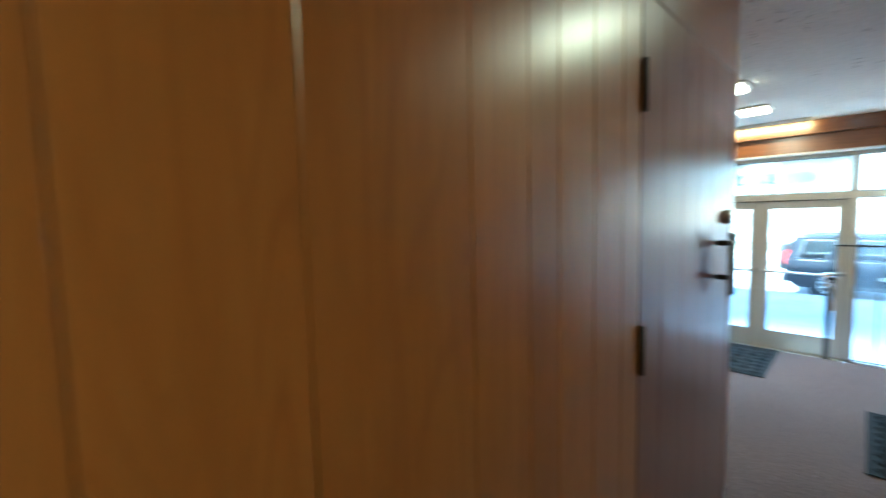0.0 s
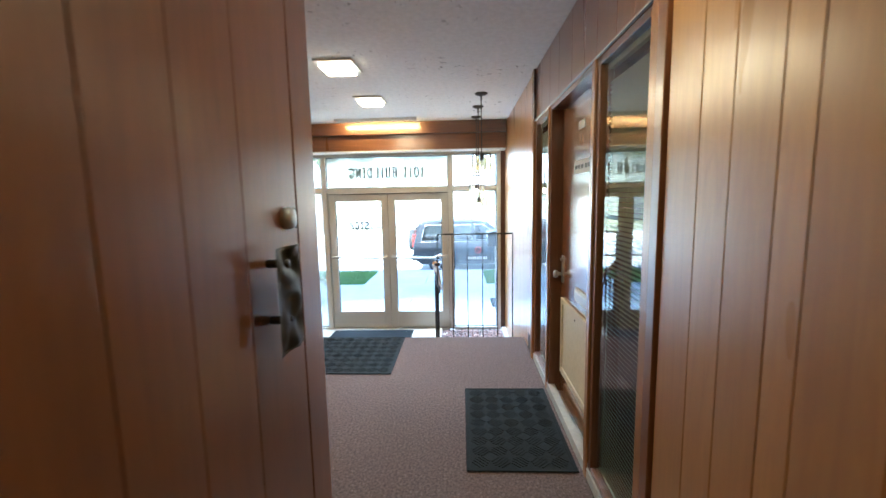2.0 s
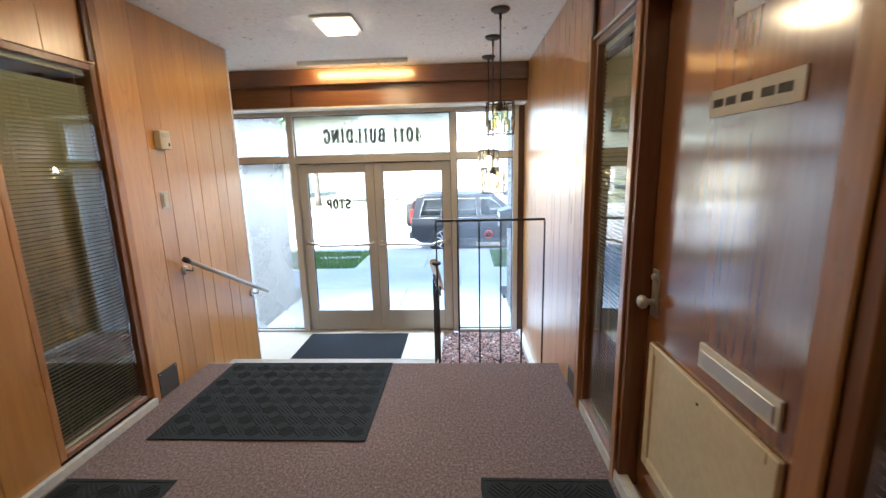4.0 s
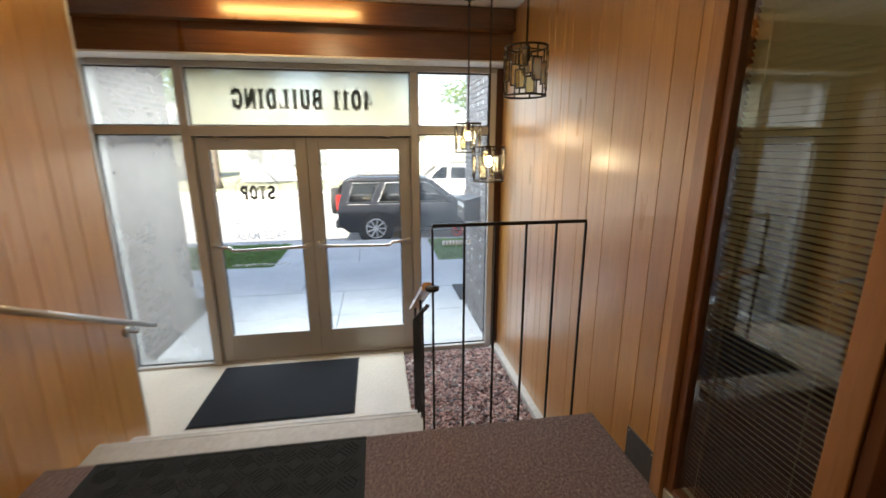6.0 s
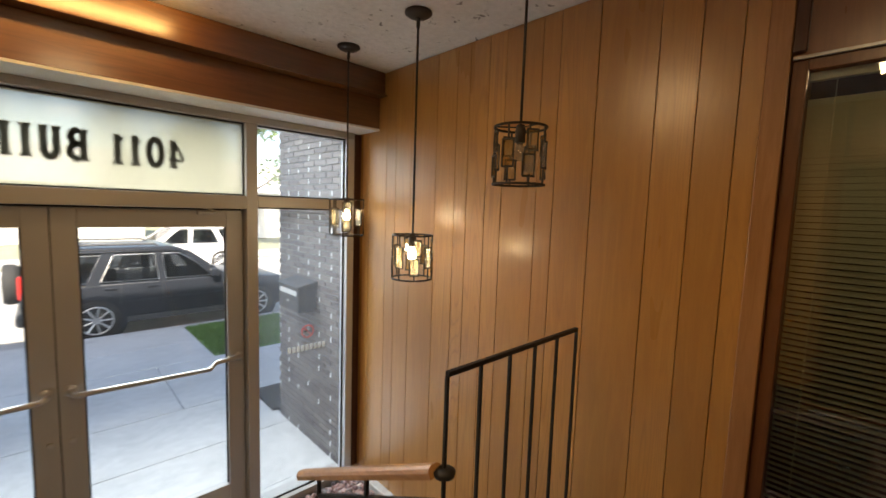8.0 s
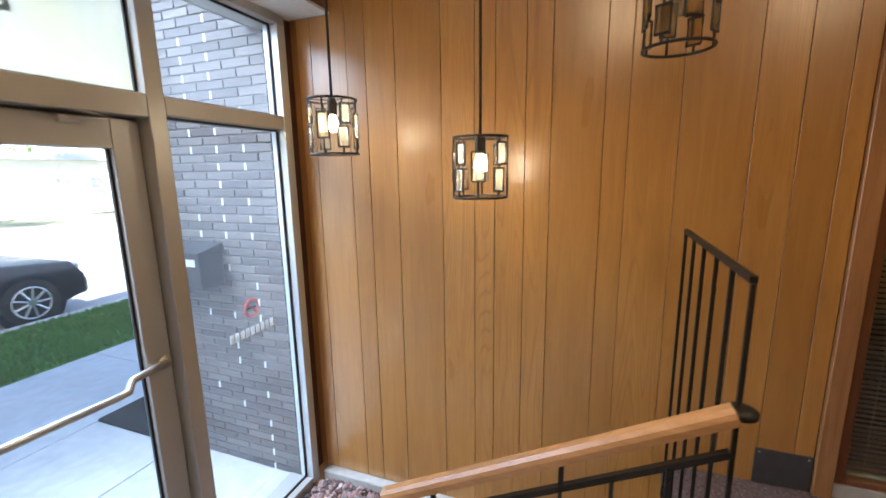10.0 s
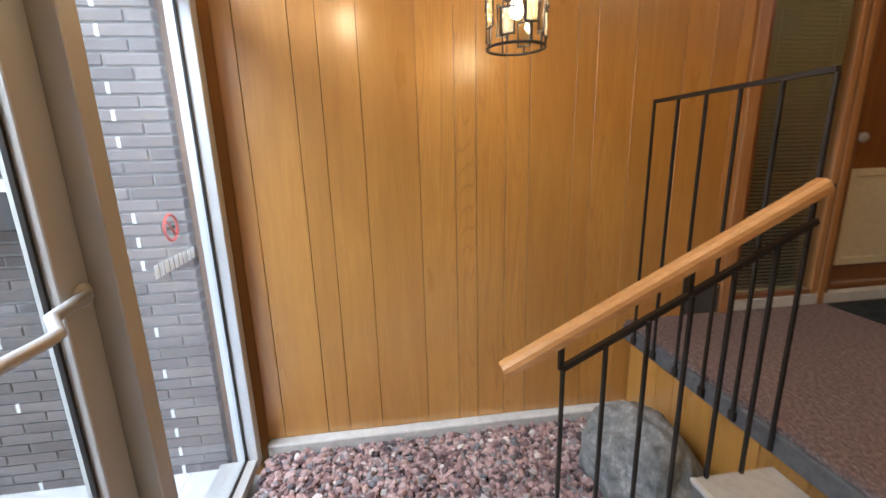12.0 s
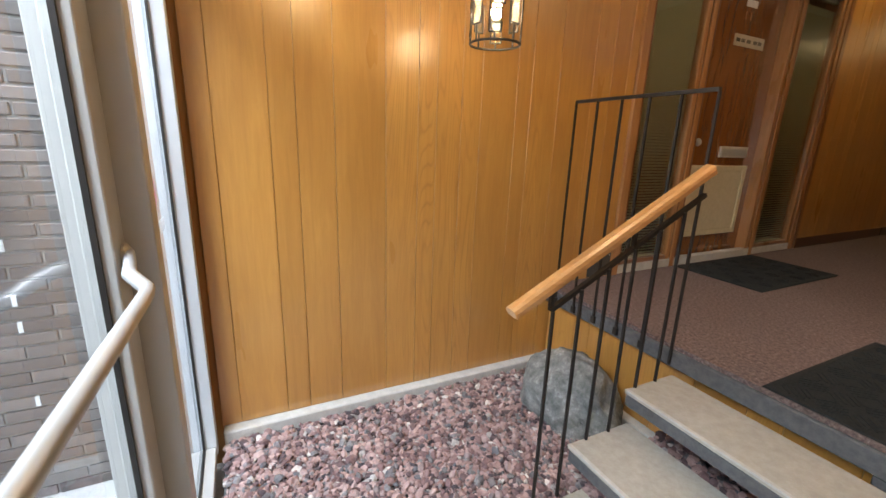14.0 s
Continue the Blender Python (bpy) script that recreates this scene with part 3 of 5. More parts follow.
def serif_text(words, x_right, z, height, width, parent, plane, heavy=0.2, light=0.1):
    """Slab-serif vinyl letters on a pane, reversed as seen from inside; one mesh a letter."""
    share = {"I": 0.62, "1": 0.72}
    total = sum(share.get(c, 1.0) for c in words) + 0.22 * (len(words) - 1)
    x, unit = x_right, width / total
    for c in words:
        w = unit * share.get(c, 1.0)
        bm = bmesh.new()
        level = 0
        for pts, bold in glyph(c):
            half = height * (heavy if bold else light) / 2
            ps = [Vector((x - px * w, 0, z + pz * height)) for px, pz in pts]
            for p, q in zip(ps, ps[1:]):
                d = (q - p).normalized()
                over = d * half * 0.35 if len(ps) > 2 else d * 0
                n = Vector((d.z, 0, -d.x)) * half
                level += 1
                y0, y1 = plane - 0.00002 * level, plane + 0.0006 + 0.00002 * level
                a = [bm.verts.new(v + Vector((0, y0, 0))) for v in (p - over + n, q + over + n, q + over - n, p - over - n)]
                b = [bm.verts.new(v + Vector((0, y1 - y0, 0))) for v in [k.co for k in a]]
                bm.faces.new(a)
                bm.faces.new(b[::-1])
                for k in range(4):
                    bm.faces.new((a[k], b[k], b[(k + 1) % 4], a[(k + 1) % 4]))
        bmesh.ops.recalc_face_normals(bm, faces=bm.faces[:])
        part("letter", bm, INKVINYL, parent, "black reversed letter on the glass")
        x -= w + unit * 0.22


serif_text("4011", -0.366, 1.795, 0.155, 0.335, WINDOW, YG + 0.027)
serif_text("BUILDING", -0.79, 1.795, 0.155, 0.735, WINDOW, YG + 0.027)


def entrance_door(name, x0, x1, pivot_right):
    d = structure(name, box(x0, x0 + 0.1, YD - 0.022, YD + 0.03, -0.52, 1.555, 0.003), ALU, "grey aluminium entrance door with a full glass pane, shut", "door")
    g0, g1 = x0 + 0.1, x1 - 0.1
    part("stile", box(g1, x1, YD - 0.022, YD + 0.03, -0.52, 1.555, 0.003), ALU, d)
    part("top_rail", box(g0, g1, YD - 0.022, YD + 0.03, 1.45, 1.555, 0.003), ALU, d)
    part("bottom_rail", box(g0, g1, YD - 0.022, YD + 0.03, -0.52, -0.263, 0.003), ALU, d)
    glazing(g0 - 0.003, g1 + 0.003, YD + 0.012, YD + 0.018, -0.266, 1.453, (0, -1, 0), d, VEILED)
    for a, b, z0, z1 in ((g0, g0 + 0.009, -0.263, 1.45), (g1 - 0.009, g1, -0.263, 1.45)):
        part("gasket", box(a, b, YD + 0.0, YD + 0.011, z0, z1), BLACKIRON, d)
    s = 1 if pivot_right else -1
    far, near = (x1 - 0.035, x0 + 0.045) if pivot_right else (x0 + 0.035, x1 - 0.045)
    bar = part("push_bar", tube(((far, YD - 0.02, 0.6), (far, YD - 0.035, 0.6), (far - s * 0.15, YD - 0.06, 0.6), (far - s * 0.185, YD - 0.092, 0.578),
                                 (far - s * 0.22, YD - 0.096, 0.578), (near + s * 0.02, YD - 0.085, 0.59), (near, YD - 0.045, 0.59), (near, YD - 0.02, 0.59)), 0.0135, 12), STEEL, d, "bent steel push bar", True)
    for x in (far, near):
        part("rosette", lathe(((0.03, -0.024), (0.03, -0.03), (0.018, -0.038)), (x, YD, 0.6), 20, "y"), STEEL, bar)
    cl = part("closer", box(far - s * 0.27 - 0.13, far - s * 0.27 + 0.13, YD - 0.075, YD - 0.024, 1.575, 1.62, 0.006), ALU, d, "grey overhead door closer")
    part("closer_arm", tube(((far - s * 0.2, YD - 0.05, 1.57), (far - s * 0.12, YD - 0.12, 1.545), (far - s * 0.2, YD - 0.045, 1.54)), 0.008, 6), ALU, cl)
    part("shoe", box(far - s * 0.2 - 0.03, far - s * 0.2 + 0.03, YD - 0.05, YD - 0.023, 1.525, 1.55, 0.003), ALU, cl)
    part("lock", lathe(((0.016, -0.022), (0.016, -0.03), (0.01, -0.032)), (near - s * 0.004, YD, 0.33), 16, "y"), STEEL, d)
    return d


part("threshold", box(-1.867, -0.04, YG - 0.03, YG + 0.128, -0.62, -0.524, 0.003), ALU, WINDOW, "worn metal threshold")
# black strips added behind the door gaps to give their shaded line
for x0, x1, z0, z1 in ((-1.867, -0.04, 1.535, 1.566), (-0.972, -0.938, -0.523, 1.534), (-1.867, -1.845, -0.523, 1.534), (-0.062, -0.04, -0.523, 1.534)):
    part("gap_strip", box(x0, x1, YD + 0.031, YD + 0.045, z0, z1), BLACKIRON, WINDOW, "black strip that draws the dark gap round the doors")
DOOR_L = entrance_door("door_1", -1.862, -0.957, False)
DOOR_R = entrance_door("door_2", -0.953, -0.045, True)
serif_text("STOP", -1.265, 1.02, 0.115, 0.29, DOOR_L, YD + 0.021, 0.22, 0.13)
oct_bm = bmesh.new()
cx, cz, ro = -1.408, 1.075, 0.2
tube([(cx + ro * math.cos(math.pi / 8 + k * math.pi / 4), YD + 0.021, cz + ro * math.sin(math.pi / 8 + k * math.pi / 4)) for k in range(9)], 0.0035, 4, oct_bm)
part("octagon_outline", oct_bm, OUTLINE, DOOR_L, "thin grey octagon outline")
mirrored_text("FACE MASK", -1.2, 0.645, 0.085, 0.46, DOOR_L, INKGREY, plane=YD + 0.021)
for z, w, hgt in ((0.79, 0.46, 0.03), (0.40, 0.5, 0.024)):
    bm = bmesh.new()
    x = -1.19
    for k in range(22):
        box(x - w * 0.028, x, YD + 0.02, YD + 0.0215, z, z + hgt, 0, bm)
        x -= w * (0.043 if k % 6 != 5 else 0.07)
    part("notice_line", bm, INKGREY, DOOR_L, "small unreadable line of lettering")


# ---- ceiling lights ----
def ceiling_light(x, y, warm, power):
    c = thing("ceiling_light", "square flush ceiling light with a lit opal diffuser", "ceiling light", "flush ceiling lights", (x, y, ZC))
    part("pan", box(-0.15, 0.15, -0.17, 0.17, -0.02, -0.003, 0.003), WHITEP, c)
    part("diffuser", box(-0.12, 0.12, -0.13, 0.13, -0.055, -0.021, 0.015, segs=3), DIFFUSER, c, "lit opal glass", True)
    lamp("ceiling_light_glow", "AREA", look((x, y, ZC - 0.075), (x, y, 0)), power, warm, size=0.26)
    return c


WARM = (1.0, 0.72, 0.38)
ceiling_light(-0.8, 5.18, WARM, 2.2)
ceiling_light(-0.8, 6.36, WARM, 2.2)
ceiling_light(0.45, 3.0, (1.0, 0.86, 0.42), 0.4)
ceiling_light(0.3, -0.5, (1.0, 0.78, 0.34), 1.15)

# guessed source: valance and strip lamp added for the warm glow on the beam
slot = thing("beam_glow_fixture", "added slim white valance and warm strip lamp that make the glow on the beam", "strip light", at=(-0.97, 7.44, ZC))
part("valance", box(-0.55, 0.55, -0.03, -0.022, -0.042, -0.002, 0.001), WHITEP, slot)
part("tray", box(-0.55, 0.55, -0.0215, 0.012, -0.008, -0.002, 0.001), WHITEP, slot)
strip = lamp("beam_glow_fill", "AREA", look((-0.97, 7.442, ZC - 0.024), (-0.97, 7.712, ZC - 0.075)), 1.3, (1.0, 0.6, 0.2), size=1.05)
strip.data.shape, strip.data.size_y = "RECTANGLE", 0.03
strip.data.spread = radians(150)



# ---- steps ----
for n, (y0, y1, z) in enumerate(((6.113, 6.412, -0.125), (6.362, 6.703, -0.305))):
    st = thing("stair_tread", "buff stone step with a pale worn nosing line", "step", "entrance steps", (0, 0, z))
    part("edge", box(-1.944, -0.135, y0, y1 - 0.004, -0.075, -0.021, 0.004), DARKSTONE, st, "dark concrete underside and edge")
    part("slab", box(-1.944, -0.13, y0 - 0.002, y1, -0.02, 0.0, 0.004), TREADSTONE, st)
    part("nosing", box(-1.94, -0.132, y1 - 0.014, y1 + 0.002, -0.006, 0.002, 0.001), KERB, st, "pale worn nosing line")
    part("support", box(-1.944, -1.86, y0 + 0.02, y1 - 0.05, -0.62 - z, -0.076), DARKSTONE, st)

# ---- iron guard rail with the stair rail ----
guard = thing("guard_rail", "black iron guard rail at the landing's edge", "railing", at=(0, YEDGE + 0.008, 0))
part("top_bar", tube(((-0.102, 0, 1.105), (0.684, 0, 1.105)), 0.008, square=True), BLACKIRON, guard)
for k in range(6):
    x = -0.102 + 0.1572 * k
    part("baluster", tube(((x, 0, -0.09 if k == 0 else -0.06), (x, 0, 1.097)), 0.0052, square=True), BLACKIRON, guard)
for k in range(1, 6):
    x = -0.102 + 0.1572 * k
    part("foot", box(x - 0.014, x + 0.014, -0.0065, 0.009, -0.085, -0.045, 0.002), BLACKIRON, guard)

stair_rail = thing("stair_rail", "pale oak handrail on black iron balusters beside the steps", "railing")
RX = -0.128
top, low = Vector((RX, 6.115, 0.80)), Vector((RX, 7.035, 0.322))
slope = (low - top).normalized()


def moulded_rail(a, b, w, h):
    """A wooden rail: a flat-bottomed section with rounded shoulders, its ends cut square."""
    prof = [(-w, -h), (w, -h), (w * 1.02, 0.0), (w * 0.86, h * 0.6), (w * 0.45, h), (-w * 0.45, h), (-w * 0.86, h * 0.6), (-w * 1.02, 0.0)]
    bm = bmesh.new()
    d = (b - a).normalized()
    s = Vector((1, 0, 0))
    u = s.cross(d)
    rings = [[bm.verts.new(p + s * q[0] + u * q[1]) for q in prof] for p in (a, b)]
    for j in range(8):
        bm.faces.new((rings[0][j], rings[0][(j + 1) % 8], rings[1][(j + 1) % 8], rings[1][j]))
    bm.faces.new(rings[0])
    bm.faces.new(rings[1])
    bmesh.ops.recalc_face_normals(bm, faces=bm.faces[:])
    return bm


part("handrail", moulded_rail(top, low, 0.028, 0.019), RAILWOOD, stair_rail, "pale oak handrail")
drop = 0.105
b0, b1 = top + Vector((0, 0.0, -drop)), low + Vector((0, -0.17, 0.088 - drop))
part("lower_bar", tube((b0, b1), 0.0085, square=True), BLACKIRON, stair_rail)
part("end_knob", lathe(((0.02, 0), (0.034, 0.008), (0.036, 0.022), (0.02, 0.03)), (RX + 0.022, 6.098, 0.775), 16), BLACKIRON, stair_rail, "black knob at the post", True)
for k in range(6):
    f = (k + 1) / 6
    p = b0.lerp(b1, f)
    foot = -0.123 if k < 2 else (-0.303 if k < 4 else -0.6)
    part("baluster", tube((Vector((RX - 0.014, p.y, foot)), Vector((RX - 0.014, p.y, p.z))), 0.0052, square=True), BLACKIRON, stair_rail)
for f in (0.5, 1.0):
    p = b0.lerp(b1, f)
    part("stem", tube((p, p + Vector((0, 0, 0.09))), 0.007, square=True), BLACKIRON, stair_rail)

# ---- steel handrail on the left wall ----
hand = thing("wall_handrail", "brushed steel handrail on two wall brackets", "handrail")
part("tube", tube(((-1.875, 5.9, 0.885), (-1.875, 7.03, 0.312)), 0.017, 14), STEEL, hand, smooth=True)
part("end_cap", tube(((-1.875, 5.885, 0.893), (-1.875, 5.93, 0.87)), 0.02, 14), BLACKIRON, hand, "black end cap", True)
for y, z in ((5.97, 0.825), (6.86, 0.375)):
    part("rosette", lathe(((0.034, 0.0), (0.034, 0.008), (0.02, 0.016)), (XL + 0.001, y, z - 0.03), 20, "x"), STEEL, hand, smooth=True)
    part("bracket", tube(((XL + 0.01, y, z - 0.03), (XL + 0.065, y, z - 0.035), (-1.875, y, z + 0.01)), 0.007, 8), STEEL, hand, smooth=True)

# ---- small things on the lobby walls ----
th = thing("thermostat", "ivory wall thermostat box on the panelling", "thermostat", at=(XL, 5.915, 1.715))
part("case", box(0.001, 0.045, -0.05, 0.05, -0.062, 0.062, 0.006, segs=2), PLASTIC, th)
part("grille", box(0.046, 0.048, -0.035, 0.035, 0.015, 0.045, 0.0005), KERB, th)
part("lever", box(0.046, 0.052, 0.02, 0.03, -0.04, -0.02, 0.001), BRONZE, th)
sw = thing("light_switch", "steel switch plate on the panelling", "switch", at=(XL, 5.876, 1.313))
part("plate", box(0.001, 0.006, -0.034, 0.034, -0.057, 0.057, 0.002), STEEL, sw)
part("toggle", box(0.006, 0.014, -0.02, 0.02, -0.04, 0.04, 0.003), PLASTIC, sw)
for x, y0, y1, z1, s, lab in ((XL, 5.56, 5.74, 0.185, 1, "l"), (XR, 5.548, 5.75, 0.165, -1, "r")):
    g = thing("kick_plate", "grey metal plate low on the panelling", "wall plate", "plates above the carpet", (x, 0, 0))
    a, b = sorted((s * 0.001, s * 0.007))
    part("plate", box(a, b, y0, y1, 0.005, z1, 0.002), GREYP, g)
    for y in (y0 + 0.015, y1 - 0.015):
        part("screw", lathe(((0.005, s * 0.007), (0.004, s * 0.009)), (0, y, z1 - 0.015), 8, "x"), STEEL, g)


# ---- doors and windows of the offices ----
def blind_window(name, x, y0, y1, z1, side, label):
    """A fixed light with a frame, a pane and a venetian blind behind it; side 1 opens towards +x from the lobby."""
    s = side
    xa, xb = sorted((x + s * 0.004, x + s * 0.13))
    # the stile whose reveal faces the entrance takes lighter wood for the daylight there
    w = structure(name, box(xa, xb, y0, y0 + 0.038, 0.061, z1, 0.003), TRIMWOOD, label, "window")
    part("stile", box(xa, xb, y1 - 0.04, y1, 0.061, z1, 0.003), SHADEFRAME, w)
    part("head", box(xa, xb, y0 + 0.039, y1 - 0.041, z1 - 0.035, z1, 0.003), SHADEFRAME, w)
    part("sill", box(xa, xb, y0 + 0.039, y1 - 0.041, 0.061, 0.09, 0.003), DOORWOOD, w)
    gx = x + s * 0.025
    glazing(gx - 0.003, gx + 0.003, y0 + 0.038, y1 - 0.04, 0.09, z1 - 0.035, (-s, 0, 0), w)
    bl = thing("venetian_blind", "pale green venetian blind behind the office glass, closed", "blind", "office blinds", (x + s * 0.055, 0, 0))
    part("head_rail", box(-0.012, 0.012, y0 + 0.041, y1 - 0.043, z1 - 0.06, z1 - 0.03, 0.002), BLINDMAT, bl)
    slat = bmesh.new()
    for k in range(4):
        for yy in (y0 + 0.041, y1 - 0.043):
            u = k / 3 - 0.5
            slat.verts.new((u * 0.017 * s, yy, -u * 0.0185 + 0.0015 * (1 - 4 * u * u)))
    slat.verts.ensure_lookup_table()
    v = slat.verts
    for k in range(3):
        slat.faces.new((v[2 * k], v[2 * k + 1], v[2 * k + 3], v[2 * k + 2]))
    me = bpy.data.meshes.new("slat")
    slat.to_mesh(me)
    slat.free()
    me.materials.append(BLINDMAT)
    n = int((z1 - 0.2) / 0.021)
    for k in range(n):
        ob = new("slat", me)
        ob.parent = bl
        ob.location = (0, 0, 0.1 + k * 0.021)
    for yy in (y0 + 0.12, y1 - 0.11):
        part("ladder_cord", tube(((-0.014 * s, yy, 0.1), (-0.014 * s, yy, z1 - 0.06)), 0.0012, 4), BLINDMAT, bl)
    part("bottom_rail", box(-0.01, 0.01, y0 + 0.041, y1 - 0.043, 0.075, 0.095, 0.002), BLINDMAT, bl)
    return w


blind_window("window_2", XR, 4.915, 5.475, 2.118, 1, "narrow office window with a pale green blind beside the door")
blind_window("window_3", XR, 3.252, 3.84, 2.118, 1, "narrow office window with a pale green blind near the corridor")
blind_window("window_4", XL, 4.862, 5.498, 2.098, -1, "dark office window with a blind in the left wall")
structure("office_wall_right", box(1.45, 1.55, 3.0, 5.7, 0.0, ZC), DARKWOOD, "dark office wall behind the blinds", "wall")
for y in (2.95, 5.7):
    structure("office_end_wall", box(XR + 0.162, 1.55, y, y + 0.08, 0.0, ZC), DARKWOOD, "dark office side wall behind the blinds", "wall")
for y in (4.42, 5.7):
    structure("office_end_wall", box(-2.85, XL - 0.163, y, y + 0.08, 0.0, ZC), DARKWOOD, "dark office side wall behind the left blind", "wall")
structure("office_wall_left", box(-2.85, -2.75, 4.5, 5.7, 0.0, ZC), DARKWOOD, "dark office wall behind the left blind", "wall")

# light edge trims round the office openings
trims = structure("trim_offices", box(XR - 0.008, XR + 0.003, 4.872, 4.914, 0.0, 2.118, 0.002), TRIMWOOD, "mid brown casings round the office door", "trim")
part("casing", box(XR - 0.008, XR + 0.003, 3.842, 3.884, 0.0, 2.118, 0.002), TRIMWOOD, trims)
part("casing", box(XR - 0.008, XR + 0.003, 3.205, 3.25, 0.0, 2.118, 0.002), TRIMWOOD, trims)
part("head_casing", box(XR - 0.01, XR + 0.003, 3.205, 5.474, 2.119, 2.129, 0.001), STEEL, trims, "thin bright head strip")


def office_door():
    d = structure("door_3", box(0.885, 0.925, 3.93, 4.835, 0.008, 2.085, 0.003), GLOSSDOOR, "glossy brown office door with a cream vent panel, shut", "door")
    # jamb facing the entrance lighter, the other darker: daylight and shade in colour
    for y0, y1, facing_tone in ((3.885, 3.928, TRIMWOOD), (4.837, 4.871, SHADEFRAME)):
        part("jamb", box(XR + 0.004, 0.96, y0, y1, 0.0, 2.118, 0.002), facing_tone, d)
    part("head", box(XR + 0.004, 0.96, 3.929, 4.836, 2.088, 2.118, 0.002), SHADEFRAME, d)
    part("threshold", box(XR + 0.004, 0.93, 3.929, 4.836, 0.001, 0.007, 0.001), STEEL, d)
    vent = part("vent_panel", box(0.874, 0.884, 4.075, 4.715, 0.245, 0.715, 0.002), CREAM, d, "cream vent panel")
    for y0, y1, z0, z1 in ((4.033, 4.074, 0.2, 0.757), (4.716, 4.757, 0.2, 0.757), (4.075, 4.715, 0.716, 0.757), (4.075, 4.715, 0.2, 0.244)):
        part("vent_frame", box(0.866, 0.884, y0, y1, z0, z1, 0.003), CREAM, vent)
    part("screw", lathe(((0.006, 0.0), (0.005, -0.004)), (0.874, 4.4, 0.69), 10, "x"), BRONZE, vent)
    slot = part("mail_slot", box(0.873, 0.884, 4.06, 4.42, 0.82, 0.905, 0.002), WHITEP, d, "white mail slot")
    part("flap", box(0.867, 0.8725, 4.075, 4.405, 0.835, 0.885, 0.002), ALULIGHT, slot)
    part("name_plate", box(0.88, 0.884, 4.3, 4.43, 1.885, 1.932, 0.001), WHITEP, d, "small white plate")
    for y in (4.35, 4.41):
        part("number_mark", box(0.8835, 0.8845, y - 0.006, y + 0.006, 1.80, 1.855), TRIMWOOD, d, "pale number mark")
    sign = part("sign_holder", box(0.879, 0.884, 4.13, 4.50, 1.62, 1.70, 0.001), PLASTIC, d, "clear name sign holder")
    for k, y in enumerate((4.46, 4.40, 4.33, 4.25, 4.19)):
        part("sign_line", box(0.8783, 0.879, y - 0.025, y + 0.022, 1.648, 1.672), INKGREY, sign)
    knob = part("door_knob", lathe(((0.012, 0.0), (0.012, -0.03), (0.026, -0.042), (0.029, -0.055), (0.022, -0.066), (0.004, -0.068)), (0.884, 4.775, 0.925), 20, "x"), STEEL, d, "polished round knob", True)
    part("escutcheon", box(0.879, 0.8845, 4.748, 4.802, 0.86, 1.06, 0.002), STEEL, knob)
    part("key_cylinder", lathe(((0.014, 0.0), (0.014, -0.012), (0.01, -0.014)), (0.879, 4.775, 1.03), 14, "x"), STEEL, knob)
    return d


office_door()


# ---- near door with its cast pull ----
def near_door():
    d = structure("door_4", box(XN - 0.0115, XN - 0.009, 1.922, 2.984, 0.008, 2.074), GROOVE, "flush brown veneer door with a cast bronze pull, shut", "door")
    boards(d, XN, (1.922, 2.1, 2.3, 2.48, 2.685, 2.984), 0.008, 2.074, 1, DOORWOOD, 0.0085, name="panel", gap=0.002)
    for z in (0.2, 1.02, 1.757):
        h = part("hinge", box(XN + 0.0005, XN + 0.003, 1.926, 1.958, z, z + 0.125, 0.001), BRONZE, d, "dark bronze hinge")
        part("knuckle", tube(((XN + 0.009, 1.92, z - 0.008), (XN + 0.009, 1.92, z + 0.133)), 0.008, 10), BRONZE, h, smooth=True)
    # sculpted plate: two shallow lobes with a waist, hammered
    bm = bmesh.new()
    nu, nv = 8, 22
    grid = []
    for i in range(nv + 1):
        t = i / nv
        w = 0.07
        row = []
        for j in range(nu + 1):
            u = j / nu * 2 - 1
            z = 1.115 + 0.265 * t
            relief = 0.006 * math.sin(math.pi * t * 4 + u * 2.4) * (1 - u * u) + (1 - u * u) * 0.012 * noise.noise(Vector((u * 2, t * 7, 3)))
            row.append(bm.verts.new((XN + 0.055 + relief, 2.78 + u * w, z)))
        grid.append(row)
    for i in range(nv):
        for j in range(nu):
            bm.faces.new((grid[i][j], grid[i][j + 1], grid[i + 1][j + 1], grid[i + 1][j]))
    bmesh.ops.solidify(bm, geom=bm.faces[:], thickness=0.012)
    bmesh.ops.recalc_face_normals(bm, faces=bm.faces[:])
    pull = part("pull_plate", bm, metal("cast_bronze_pull", (0.13, 0.12, 0.095), 0.32, 0.8), d, "cast abstract bronze pull plate", True)
    for z in (1.19, 1.335):
        part("stand_off", tube(((XN, 2.78, z), (XN + 0.055, 2.78, z)), 0.011, 12), BRONZE, pull, smooth=True)
    part("deadbolt", lathe(((0.03, 0.0), (0.031, 0.012), (0.027, 0.024), (0.012, 0.026)), (XN, 2.9, 1.443), 22, "x"), STEEL, d, "round steel deadbolt cylinder", True)
    part("strike", box(XN + 0.0005, XN + 0.002, 2.965, 2.978, 1.41, 1.47), BRONZE, d)


near_door()

track = thing("ceiling_track", "thin dark ceiling track with a white end box", "ceiling track", at=(0, 3.4, ZC))
part("channel", box(-0.22, 0.79, -0.012, 0.012, -0.018, -0.002, 0.002), BRONZE, track)
part("end_box", box(-0.36, -0.225, -0.03, 0.03, -0.035, -0.002, 0.004), WHITEP, track, "white end box")


